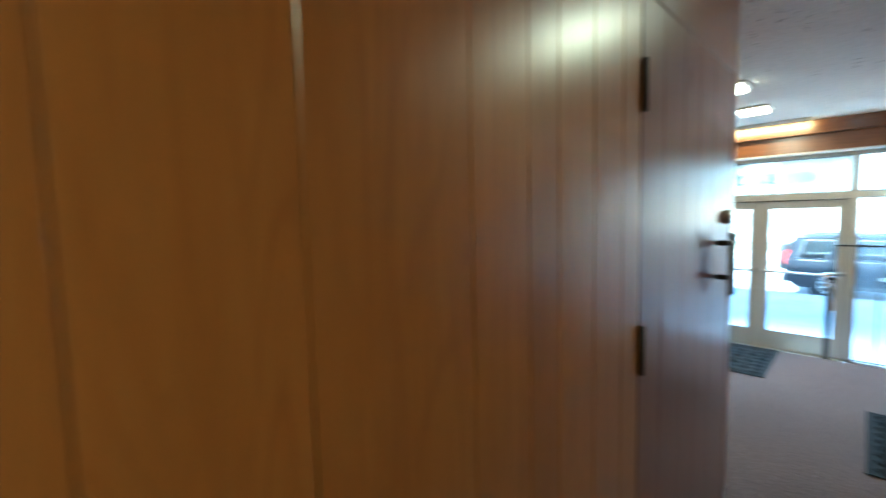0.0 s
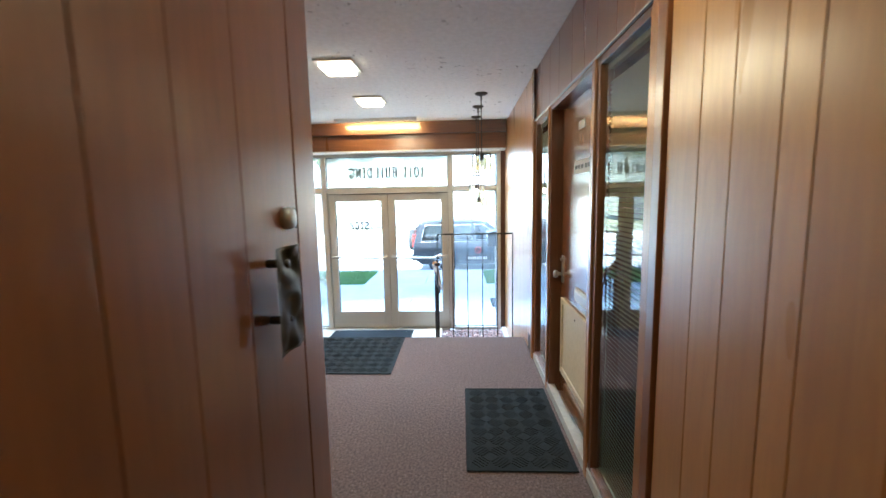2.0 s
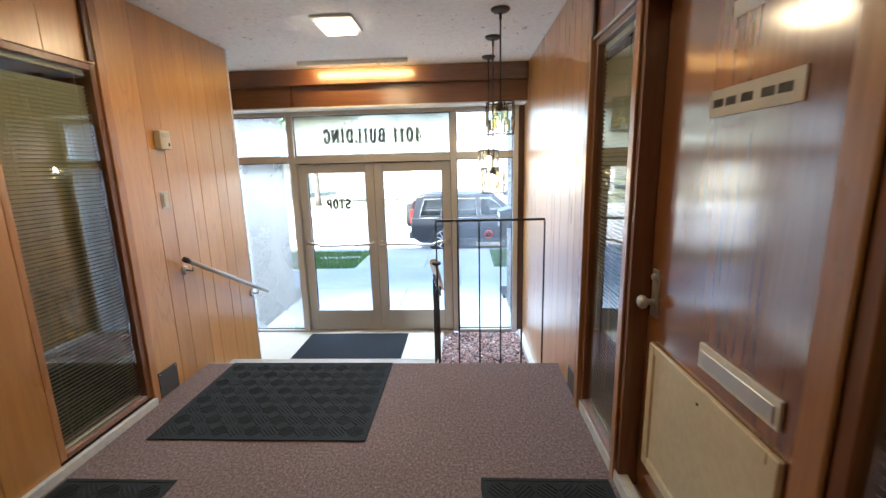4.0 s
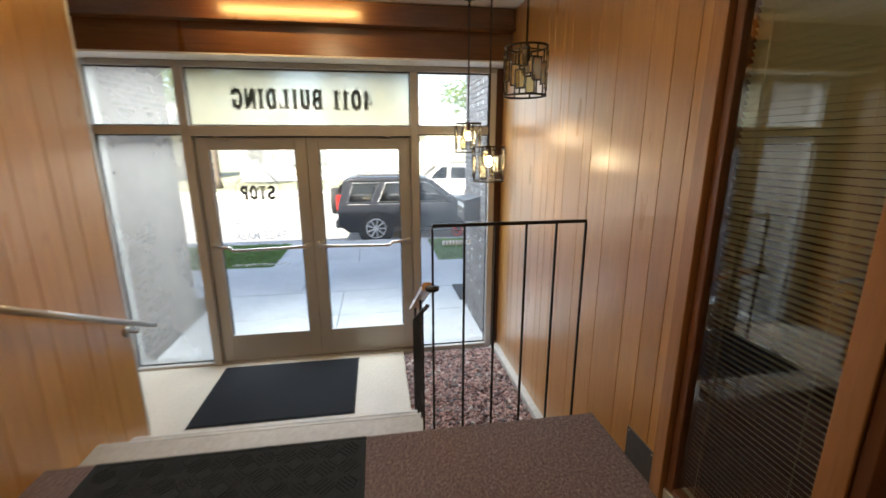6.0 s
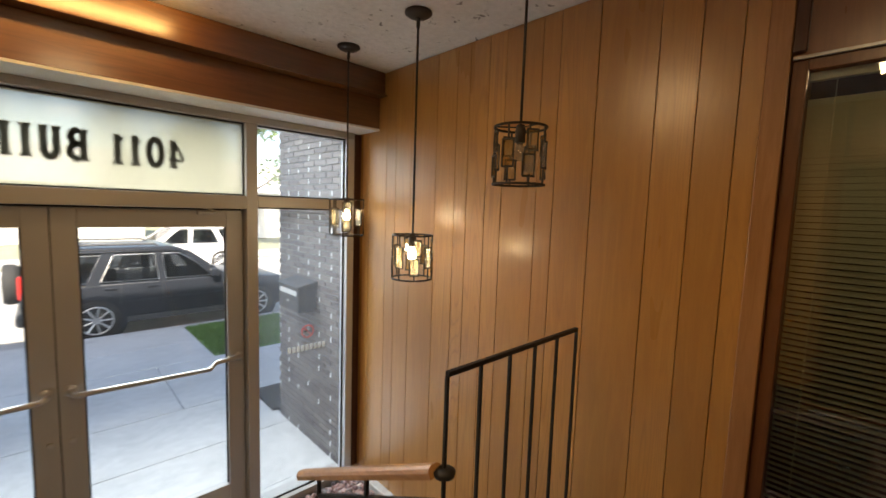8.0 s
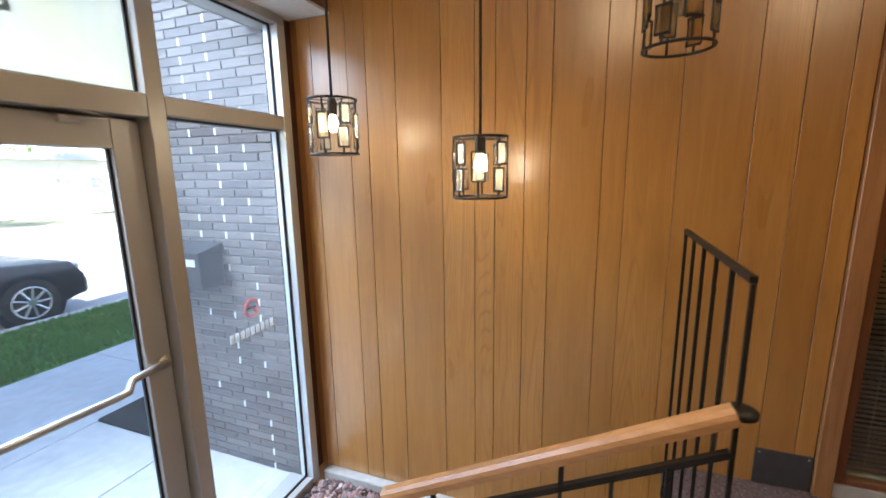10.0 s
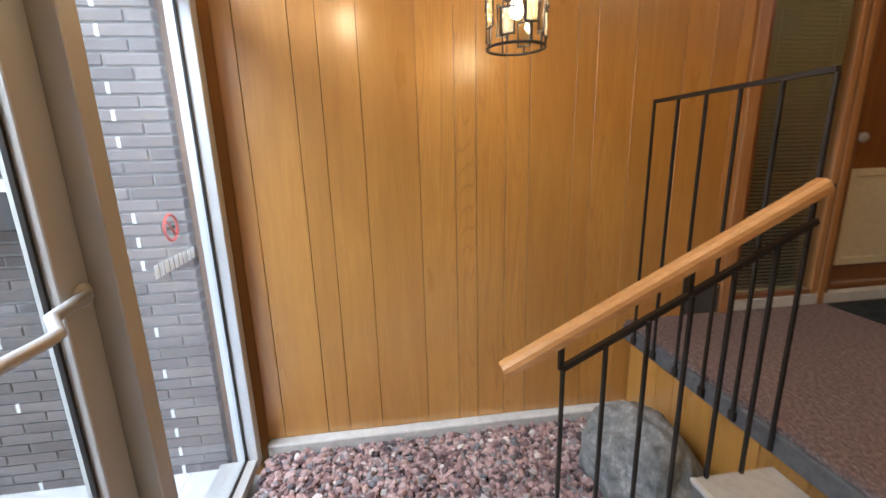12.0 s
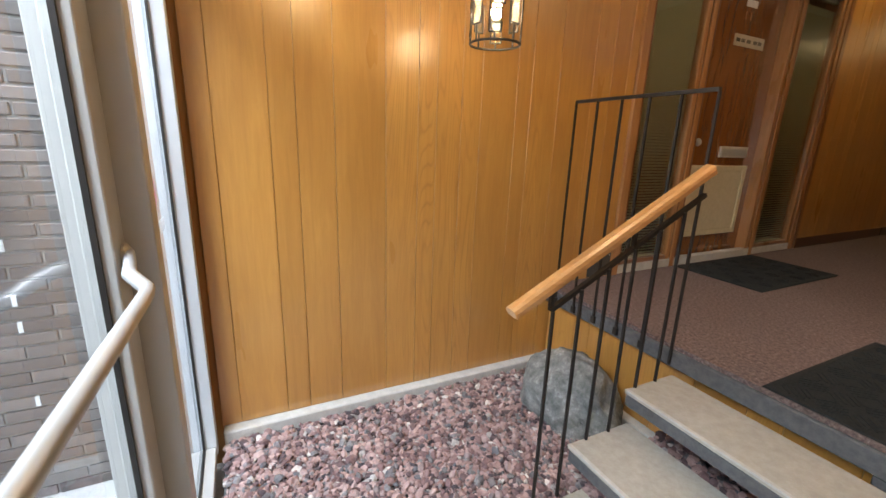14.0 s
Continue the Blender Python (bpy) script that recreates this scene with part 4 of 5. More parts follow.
# ---- mats ----
def ribbed_mat(x0, x1, y0, y1, z, label):
    m = thing("door_mat", label, "door mat", "ribbed mats on the carpet", ((x0 + x1) / 2, (y0 + y1) / 2, z))
    w, d = (x1 - x0) / 2, (y1 - y0) / 2
    part("backing", box(-w, w, -d, d, 0.001, 0.006, 0.002), RUBBER, m)
    for a, b, c, e in ((-w + 0.003, w - 0.003, -d + 0.003, -d + 0.022), (-w + 0.003, w - 0.003, d - 0.022, d - 0.003), (-w + 0.003, -w + 0.022, -d + 0.023, d - 0.023), (w - 0.022, w - 0.003, -d + 0.023, d - 0.023)):
        part("border", box(a, b, c, e, 0.0055, 0.009, 0.001), RUBBER, m)
    # blocks of parallel ribs, turned by turns one way and the other
    verts, faces = [], []
    cell = 0.105
    nx, ny = max(1, round((2 * w - 0.06) / cell)), max(1, round((2 * d - 0.06) / cell))
    cw, cd = (2 * w - 0.06) / nx, (2 * d - 0.06) / ny
    for i in range(nx):
        for j in range(ny):
            cx, cy = -w + 0.03 + cw * (i + 0.5), -d + 0.03 + cd * (j + 0.5)
            s = 1 if (i + j) % 2 else -1
            for k in range(5):
                o = (k - 2) * 0.019
                L = 0.047 - abs(k - 2) * 0.008
                dx, dy = 0.7071 * L, 0.7071 * L * s
                px, py = cx - o * 0.7071 * s, cy + o * 0.7071
                ex, ey = -dy / L * 0.0045, dx / L * 0.0045
                n = len(verts)
                for zz in (0.006, 0.0098):
                    f = 1.0 if zz < 0.008 else 0.75
                    verts += [(px - dx - ex * f, py - dy - ey * f, zz), (px + dx - ex * f, py + dy - ey * f, zz), (px + dx + ex * f, py + dy + ey * f, zz), (px - dx + ex * f, py - dy + ey * f, zz)]
                faces += [(n + 4, n + 5, n + 6, n + 7)] + [(n + a, n + (a + 1) % 4, n + 4 + (a + 1) % 4, n + 4 + a) for a in range(4)]
    me = bpy.data.meshes.new("ribs")
    me.from_pydata(verts, [], faces)
    me.materials.append(RUBBER)
    rb = new("ribs", me)
    rb.parent = m
    return tagged(rb, kind="stuff")


ribbed_mat(-1.73, -0.462, 5.135, 6.08, 0.0, "wide black rubber mat with chevron ribs above the steps")
ribbed_mat(0.165, 0.774, 3.878, 4.87, 0.0, "black rubber mat with chevron ribs before the office door")
ribbed_mat(-1.9, -1.33, 3.9, 4.83, 0.0, "black rubber mat with chevron ribs by the panelled wall")
lm = thing("entrance_mat", "plain black fibre mat inside the entrance doors", "door mat", at=(-1.205, 7.5, ZLOW))
part("mat_top", box(-0.595, 0.595, -0.43, 0.43, 0.001, 0.011, 0.003), LOWMAT, lm)
part("edging", box(-0.61, 0.61, -0.445, 0.445, 0.0005, 0.005, 0.002), RUBBER, lm)


# ---- pendants ----
def pendant(at, drop_to, lit):
    """Drum of iron rings with staggered framed glass panes on a long rod; its bulb is lit."""
    p = thing("pendant_light", "black iron drum pendant with small amber glass panes, " + ("lit" if lit else "unlit"), "pendant light", "pendants over the gravel bed", (at[0], at[1], drop_to))
    R, H = 0.1, 0.222
    for z in (0.004, H):
        ring = [(R * math.cos(2 * math.pi * k / 32), R * math.sin(2 * math.pi * k / 32), z) for k in range(33)]
        part("ring", tube(ring, 0.005, 6), BRONZE, p)
    for k in range(3):
        a = 2 * math.pi * k / 3 + 0.3
        part("spoke", tube(((0, 0, H), (R * math.cos(a), R * math.sin(a), H)), 0.003, 6), BRONZE, p)
    cells = 8
    for k in range(cells):
        a = 2 * math.pi * k / cells + 0.2
        c, s = math.cos(a), math.sin(a)
        tx, ty = -s, c
        for z0, z1, off, hw in (((0.03, 0.11, 0.0, 0.022), (0.125, 0.2, 0.012, 0.02)) if k % 2 else ((0.065, 0.165, 0.0, 0.023),)):
            q = [(R * c + tx * (off + sx * hw), R * s + ty * (off + sx * hw), zz) for sx, zz in ((-1, z0), (1, z0), (1, z1), (-1, z1), (-1, z0))]
            f = part("pane_frame", tube(q, 0.0042, 5), BRONZE, p)
            bm = bmesh.new()
            nrm = Vector((c, s, 0)) * 0.0015
            vs = [bm.verts.new(Vector(v) + nrm) for v in q[:4]] + [bm.verts.new(Vector(v) - nrm) for v in q[:4]]
            for a4 in ((0, 1, 2, 3), (7, 6, 5, 4), (0, 4, 5, 1), (1, 5, 6, 2), (2, 6, 7, 3), (3, 7, 4, 0)):
                bm.faces.new([vs[i] for i in a4])
            pane = part("glass_pane", bm, AMBER if k % 3 else CLEARPANEL, f)
            pane.visible_shadow = False
        for z0, z1 in (((0.004, 0.03), (0.11, 0.125), (0.2, H)) if k % 2 else ((0.004, 0.065), (0.165, H))):
            part("upright", tube(((R * c, R * s, z0), (R * c, R * s, z1)), 0.0042, 5), BRONZE, p)
    part("socket", lathe(((0.016, H + 0.01), (0.02, H - 0.01), (0.02, H - 0.055), (0.014, H - 0.06)), segs=16), BRONZE, p, smooth=True)
    part("bulb", lathe(((0.012, H - 0.06), (0.016, H - 0.075), (0.022, H - 0.095), (0.022, H - 0.11), (0.012, H - 0.124), (0.002, H - 0.127)), segs=16), BULB if lit else CLEARPANEL, p, "lit frosted bulb" if lit else "unlit clear bulb", True)
    part("rod", tube(((0, 0, H), (0, 0, ZC - drop_to - 0.06)), 0.0055, 8), BRONZE, p, smooth=True)
    part("link", tube(((0, 0, ZC - drop_to - 0.075), (0, 0, ZC - drop_to - 0.02)), 0.009, 8), BRONZE, p, smooth=True)
    part("canopy", lathe(((0.01, ZC - drop_to - 0.03), (0.05, ZC - drop_to - 0.022), (0.066, ZC - drop_to - 0.01), (0.066, ZC - drop_to - 0.002)), segs=24), BRONZE, p, smooth=True)
    return p


pendant((0.369, 7.49), 1.425, True)
pendant((0.368, 6.853), 1.249, True)
pendant((0.375, 6.226), 1.707, False)

# ---- gravel bed and boulder ----
def stones(name, count, area, size, material, label, lift):
    """Angular pebbles strewn over rectangles, each a jittered and flattened icosahedron."""
    rng = np.random.default_rng(7)
    ico = bmesh.new()
    bmesh.ops.create_icosphere(ico, subdivisions=1, radius=1.0)
    v0 = np.array([v.co for v in ico.verts])
    f0 = np.array([[v.index for v in f.verts] for f in ico.faces])
    ico.free()
    vs, fs, n = [], [], 0
    total = sum((b - a) * (d - c) for a, b, c, d in area)
    for a, b, c, d in area:
        for _ in range(int(count * (b - a) * (d - c) / total)):
            r = size * (0.55 + 0.75 * rng.random() ** 1.6)
            v = v0 * (1 + 0.5 * (rng.random((len(v0), 1)) - 0.5))
            v = v * np.array([1.0, 0.55 + 0.4 * rng.random(), 0.45 + 0.3 * rng.random()]) * r
            e = Euler((rng.normal() * 0.45, rng.normal() * 0.45, rng.random() * 6.28)).to_matrix()
            v = v @ np.array(e).T
            px, py = a + (b - a) * rng.random(), c + (d - c) * rng.random()
            v += np.array([px, py, lift + 0.012 * noise.noise(Vector((px * 3, py * 3, 0))) + 0.03 * rng.random()])
            vs.append(v)
            fs.append(f0 + n)
            n += len(v0)
    me = bpy.data.meshes.new(name)
    me.from_pydata(np.vstack(vs).tolist(), [], np.vstack(fs).tolist())
    me.materials.append(material)
    return tagged(new(name, me), label, "gravel", kind="stuff")


stones("gravel", 14000, ((-0.15, 0.745, 6.1, 7.97), (-1.93, -0.15, 6.4, 6.6)), 0.0215, PEBBLE, "red-brown and grey crushed gravel in the planting bed", -0.565)
stones("gravel", 1500, ((-1.93, -0.17, 6.07, 6.4),), 0.025, PEBBLE, "red-brown and grey gravel heaped under the steps", -0.42)
structure("gravel_heap", box(-1.94, -0.19, 6.05, 6.38, -0.6, -0.425, 0.03), DARKSTONE, "dark soil heaped under the steps", "ground")
# dark base that darkens the gaps between the stones
structure("gravel_base", box(-1.95, 0.76, 5.9, 7.98, -0.69, -0.57), DARKSTONE, "dark base under the gravel, showing in its gaps", "ground")

bm = bmesh.new()
bmesh.ops.create_icosphere(bm, subdivisions=5, radius=1.0)
for v in bm.verts:
    q = v.co.copy()
    n1 = noise.noise(q * 1.3 + Vector((4, 1, 0)))
    n2 = abs(noise.noise(q * 3.1 + Vector((1, 7, 2))))
    n3 = noise.noise(q * 11)
    k = 1 + 0.20 * n1 - 0.13 * n2 + 0.025 * n3
    v.co = Vector((q.x * 0.32, q.y * 0.22, q.z * 0.28)) * k
rock = tagged(part("boulder", bm, BOULDER, smooth=True), "rounded grey boulder lying in the gravel", "boulder")
rock.location = (0.30, 6.28, -0.5)


# ---- outside ----
ground = structure("ground", box(-60, 60, 8.2, 120, ZOUT - 0.4, ZOUT - 0.14), FARGROUND, "lawn and earth reaching into the distance, colour paled for the sun's glare", "ground")
walk_slabs = structure("pavement", box(-2.63, 0.78, 8.1, 8.35, ZOUT - 0.15, ZOUT), CONCRETE, "pale concrete entrance path and pavement", "pavement")


def paving(x0, x1, y0, y1):
    part("slab", box(x0 + 0.004, x1 - 0.004, y0 + 0.004, y1 - 0.004, ZOUT - 0.15, ZOUT - 0.002, 0.004), CONCRETE, walk_slabs)


for y0, y1 in ((8.35, 9.25), (9.25, 10.17)):
    for x0, x1 in ((-2.63, -0.9), (-0.9, 0.78)):
        paving(x0, x1, y0, y1)
for k in range(-6, 6):
    paving(0.03 + 1.55 * k, 0.03 + 1.55 * (k + 1), 10.17, 11.68)
for y0, y1 in ((11.68, 12.6), (12.6, 13.55)):
    for x0, x1 in ((-2.25, -0.75), (-0.75, 0.74)):
        paving(x0, x1, y0, y1)
structure("kerb_street", box(-40, 40, 13.55, 13.7, ZOUT - 0.4, ZOUT - 0.005, 0.01), CONCRETE, "concrete street kerb", "kerb")
ROADZ = ZOUT - 0.13
structure("road", box(-60, 60, 13.7, 22.5, ROADZ - 0.2, ROADZ), ASPHALT, "sunlit grey asphalt street", "road")
structure("kerb_far", box(-40, 40, 22.5, 22.65, ZOUT - 0.4, ZOUT - 0.005, 0.01), CONCRETE, "concrete kerb across the street", "kerb")
structure("pavement_far", box(-40, 40, 24.2, 25.7, ZOUT - 0.3, ZOUT, 0.01), CONCRETE, "concrete pavement across the street", "pavement")


def lawn(name, rects, count, z):
    rng = np.random.default_rng(3)
    tot = sum((b - a) * (d - c) for a, b, c, d in rects)
    vs, fs = [], []
    for a, b, c, d in rects:
        for _ in range(int(count * (b - a) * (d - c) / tot)):
            x, y, h, t = a + (b - a) * rng.random(), c + (d - c) * rng.random(), 0.03 + 0.05 * rng.random(), rng.random() * 6.28
            dx, dy = math.cos(t) * 0.012, math.sin(t) * 0.012
            n = len(vs)
            vs += [(x - dx, y - dy, z), (x + dx, y + dy, z), (x + dy * 2, y - dx * 2, z + h)]
            fs.append((n, n + 1, n + 2))
    me = bpy.data.meshes.new(name)
    me.from_pydata(vs, [], fs)
    me.materials.append(GRASSMAT)
    return tagged(new(name, me), "short green lawn between path and street", "grass", kind="stuff")


for n, (a, b) in enumerate(((-14.0, -2.25), (0.75, 14.0))):
    structure("verge", box(a + 0.004, b - 0.004, 11.71, 13.54, ZOUT - 0.1, ZOUT - 0.01), GRASSMAT, "strip of sunlit lawn by the kerb", "lawn")
for a, b, c in ((-14.0, -2.9, 10.16), (1.32, 14.0, 10.16)):
    structure("lawn", box(a, b, 8.52, c, ZOUT - 0.1, ZOUT - 0.01), GRASSMAT, "green lawn beside the entrance path", "lawn")
lawn("grass", ((-7, -2.25, 11.72, 13.5), (0.75, 7, 11.72, 13.5), (1.35, 6, 8.6, 10.15)), 40000, ZOUT - 0.01)

# planting strip with dark mulch at the wing walls
structure("mulch", box(-3.2, -2.64, 9.535, 10.165, ZOUT - 0.05, ZOUT + 0.02, 0.01), MULCHMAT, "dark mulch strip at the end of the brick wing wall", "ground")
mulch = structure("mulch", box(0.72, 1.31, 9.535, 10.165, ZOUT - 0.05, ZOUT + 0.02, 0.01), MULCHMAT, "dark mulch strip at the end of the brick wing wall", "ground")

# building shell: outer wall above the front, roof
structure("wall_front_upper", box(-8, 8, 8.06, 8.3, 2.153, 5.6), MORTAR, "plain wall above the entrance", "wall")
structure("wall_front_left", box(-8, -2.985, 8.06, 8.3, -0.8, 2.15), MORTAR, "plain outer wall", "wall")
structure("wall_front_right", box(XR + 0.17, 8, 8.31, 8.5, -0.8, 5.6), MORTAR, "plain outer wall", "wall")
structure("roof", box(-8, 8, -4, 8.3, 5.6, 5.75), MORTAR, "flat roof of the building", "roof")


def wing(name, x0, x1, y0, y1, z0, z1, near, share):
    """A screen wall one brick thick: courses of separate bricks, bed joints, and head joints of which some hold a white insert."""
    w = structure(name, box(x0 + 0.012, x1 - 0.012, y0, y1, z0 - 0.1, z0, 0.0), MORTAR, "dark brick wing wall with small white joint inserts", "wall")
    L, Hc, j = 0.2, 0.042, 0.01
    rng = np.random.default_rng(11)
    made, rest_v, rest_f = 0, [], []
    mort_v, mort_f, pale_v, pale_f = [], [], [], []
    meshes = {}

    def add(vs, fs, a, b, c, d, e, f):
        n = len(vs)
        vs.extend([(a, c, e), (b, c, e), (b, d, e), (a, d, e), (a, c, f), (b, c, f), (b, d, f), (a, d, f)])
        fs.extend([(n, n + 3, n + 2, n + 1), (n + 4, n + 5, n + 6, n + 7), (n, n + 1, n + 5, n + 4), (n + 1, n + 2, n + 6, n + 5), (n + 2, n + 3, n + 7, n + 6), (n + 3, n, n + 4, n + 7)])

    course = 0
    z = z0
    while z + Hc <= z1:
        add(mort_v, mort_f, x0 + 0.008, x1 - 0.008, y0, y1, z + Hc, z + Hc + j)
        y = y0 - (L + j) / 2 * (course % 2)
        k = 0
        while y < y1:
            a, b = max(y, y0), min(y + L, y1)
            if b - a > 0.03:
                key = round(b - a, 3)
                if made < 300 and near[0] <= z <= near[1]:
                    if key not in meshes:
                        bm = box(-(x1 - x0) / 2, (x1 - x0) / 2, -key / 2, key / 2, -Hc / 2, Hc / 2, 0.003)
                        me = bpy.data.meshes.new("brick")
                        bm.to_mesh(me)
                        bm.free()
                        me.materials.append(BRICKMAT)
                        meshes[key] = me
                    o = new("brick", meshes[key])
                    o.parent = w
                    o.location = ((x0 + x1) / 2 + 0.003 * (rng.random() - 0.5), (a + b) / 2, z + Hc / 2)
                    made += 1
                else:
                    add(rest_v, rest_f, x0, x1, a, b, z, z + Hc)
            hole = course % 2 == 0 and rng.random() < 0.75 * share * (1.0 if 0.62 < z < 1.75 else 0.5)
            if b + j < y1:
                if hole:
                    add(pale_v, pale_f, x0 - 0.002, x1 + 0.002, b - 0.002, b + j + 0.002, z, z + Hc)
                else:
                    add(mort_v, mort_f, x0 + 0.008, x1 - 0.008, b, b + j, z, z + Hc)
            y += L + j
            k += 1
        z += Hc + j
        course += 1
    for nm, vs, fs, mat in (("bricks_above", rest_v, rest_f, BRICKMAT), ("mortar_joints", mort_v, mort_f, MORTAR), ("pale_inserts", pale_v, pale_f, WHITEP)):
        me = bpy.data.meshes.new(nm)
        me.from_pydata(vs, [], fs)
        me.materials.append(mat)
        o = new(nm, me)
        o.parent = w
        tagged(o, kind="stuff")
    return w


# mail drop on the right wing
box_m = thing("drop_box", "dark grey metal mail drop box on the brick wing wall", "mailbox", at=(0.761, 8.84, 0.78))
part("body", box(-0.175, -0.001, -0.2, 0.2, -0.115, 0.1, 0.006), BOXPAINT, box_m)
bm = bmesh.new()
vs = [bm.verts.new(p) for p in ((-0.185, -0.21, 0.101), (-0.185, 0.21, 0.101), (-0.001, 0.21, 0.101), (-0.001, -0.21, 0.101), (-0.185, -0.21, 0.113), (-0.185, 0.21, 0.113), (-0.001, 0.21, 0.155), (-0.001, -0.21, 0.155))]
for f in ((3, 2, 1, 0), (4, 5, 6, 7), (0, 1, 5, 4), (1, 2, 6, 5), (2, 3, 7, 6), (3, 0, 4, 7)):
    bm.faces.new([vs[i] for i in f])
part("lid", bm, BOXPAINT, box_m, "sloping lid")
part("slot_plate", box(-0.179, -0.1755, -0.17, 0.17, 0.03, 0.075, 0.001), ALULIGHT, box_m, "bright plate over the slot")
part("lock", lathe(((0.012, -0.175), (0.012, -0.18), (0.008, -0.182)), (0, 0.0, -0.03), 12, "x"), STEEL, box_m)

# stickers on the side pane
sticker = thing("no_smoking_sticker", "round red sticker on the side pane", "sticker", at=(0.40, YG + 0.027, 0.68))
ring = [(0.045 * math.cos(2 * math.pi * k / 24), 0.001, 0.045 * math.sin(2 * math.pi * k / 24)) for k in range(25)]
part("ring", tube(ring, 0.005, 4), REDINK, sticker)
part("slash", tube(((-0.03, 0.001, 0.03), (0.03, 0.001, -0.03)), 0.004, 4), REDINK, sticker)
part("symbol", box(-0.03, 0.03, 0.0, 0.001, -0.006, 0.006), INKMAT, sticker)
notice = thing("glass_notice", "white unreadable lettering on the side pane", "sticker", at=(0.40, YG + 0.026, 0.56))
for k in range(9):
    part("letter_bar", box(-0.15 + k * 0.033, -0.127 + k * 0.033, 0.0, 0.001, -0.022, 0.022), WHITEP, notice)


# ---- vehicles ----
def paint(name, colour):
    mat, nt, b = nodes_of(name, colour, 0.3, 0.0)
    b.inputs["Coat Weight"].default_value = 0.1
    b.inputs["Specular IOR Level"].default_value = 0.3
    n = noise_at(nt, coords(nt), 3, 3)
    nt.links.new(span(nt, n, 0.25, 0.4), b.inputs["Roughness"])
    return mat


CARGLASS = glass("tinted_car_glass", (0.42, 0.44, 0.46), 0.02, ior=1.5)
TYRE = speckled("tyre_rubber", (0.02, 0.02, 0.02), (0.03, 0.03, 0.03), 60, 0.85, 0.2, 0.002)
RIM = metal("alloy_rim", (0.6, 0.6, 0.6), 0.3)
REDGLASS = nodes_of("red_tail_lens", (0.45, 0.02, 0.015), 0.15)[0]
WELL = nodes_of("dark_wheel_well", (0.012, 0.012, 0.013), 0.9)[0]
CLADDING = nodes_of("grey_cladding", (0.06, 0.062, 0.066), 0.6)[0]


def loft(profile, half, material, name, parent, taper=()):
    """A body from a side outline, extruded to both sides, bevelled; points above the belt lean inwards."""
    bm = bmesh.new()
    rings = []
    for s in (-1, 1):
        rings.append([bm.verts.new((x, s * (half - (max(0.0, z - taper[0]) * taper[1] if taper else 0)), z)) for x, z in profile])
    n = len(profile)
    for k in range(n):
        bm.faces.new((rings[0][k], rings[0][(k + 1) % n], rings[1][(k + 1) % n], rings[1][k]))
    bm.faces.new(rings[0][::-1])
    bm.faces.new(rings[1])
    bmesh.ops.recalc_face_normals(bm, faces=bm.faces[:])
    bmesh.ops.bevel(bm, geom=bm.edges[:], offset=0.035, segments=2, affect="EDGES", profile=0.6)
    return part(name, bm, material, parent, smooth=True)


def sheet(points, y, material, name, parent, thick=0.006, label=""):
    """A flat panel with the given outline in the side plane."""
    bm = bmesh.new()
    f = [bm.verts.new((x, y(z) - thick, z)) for x, z in points]
    b = [bm.verts.new((x, y(z) + thick, z)) for x, z in points]
    bm.faces.new(f)
    bm.faces.new(b[::-1])
    for k in range(len(f)):
        bm.faces.new((f[k], b[k], b[(k + 1) % len(f)], f[(k + 1) % len(f)]))
    bmesh.ops.recalc_face_normals(bm, faces=bm.faces[:])
    return part(name, bm, material, parent, label)


def wheel(car, x, y, r, s):
    t = part("wheel", lathe(((r * 0.62, -0.1), (r * 0.94, -0.1), (r, -0.07), (r, 0.07), (r * 0.94, 0.1), (r * 0.62, 0.1)), (x, y, r), 28, "y"), TYRE, car, "black tyre", True)
    rim = part("rim", lathe(((r * 0.3, s * 0.06), (r * 0.6, s * 0.06), (r * 0.66, s * 0.102), (r * 0.62, s * 0.104), (r * 0.57, s * 0.08), (r * 0.2, s * 0.075)), (x, y, r), 28, "y"), TYRE, t)
    for k in range(9):
        a = 2 * math.pi * k / 9
        part("spoke", tube(((x + 0.05 * math.cos(a), y + s * 0.105, r + 0.05 * math.sin(a)), (x + r * 0.62 * math.cos(a), y + s * 0.098, r + r * 0.62 * math.sin(a))), 0.016, 6), RIM, t)
    part("rim_ring", tube([(x + r * 0.63 * math.cos(2 * math.pi * k / 24), y + s * 0.1, r + r * 0.63 * math.sin(2 * math.pi * k / 24)) for k in range(25)], 0.013, 6), RIM, t)
    part("hub_cap", lathe(((0.055, s * 0.09), (0.05, s * 0.118), (0.01, s * 0.12)), (x, y, r), 14, "y"), RIM, t)


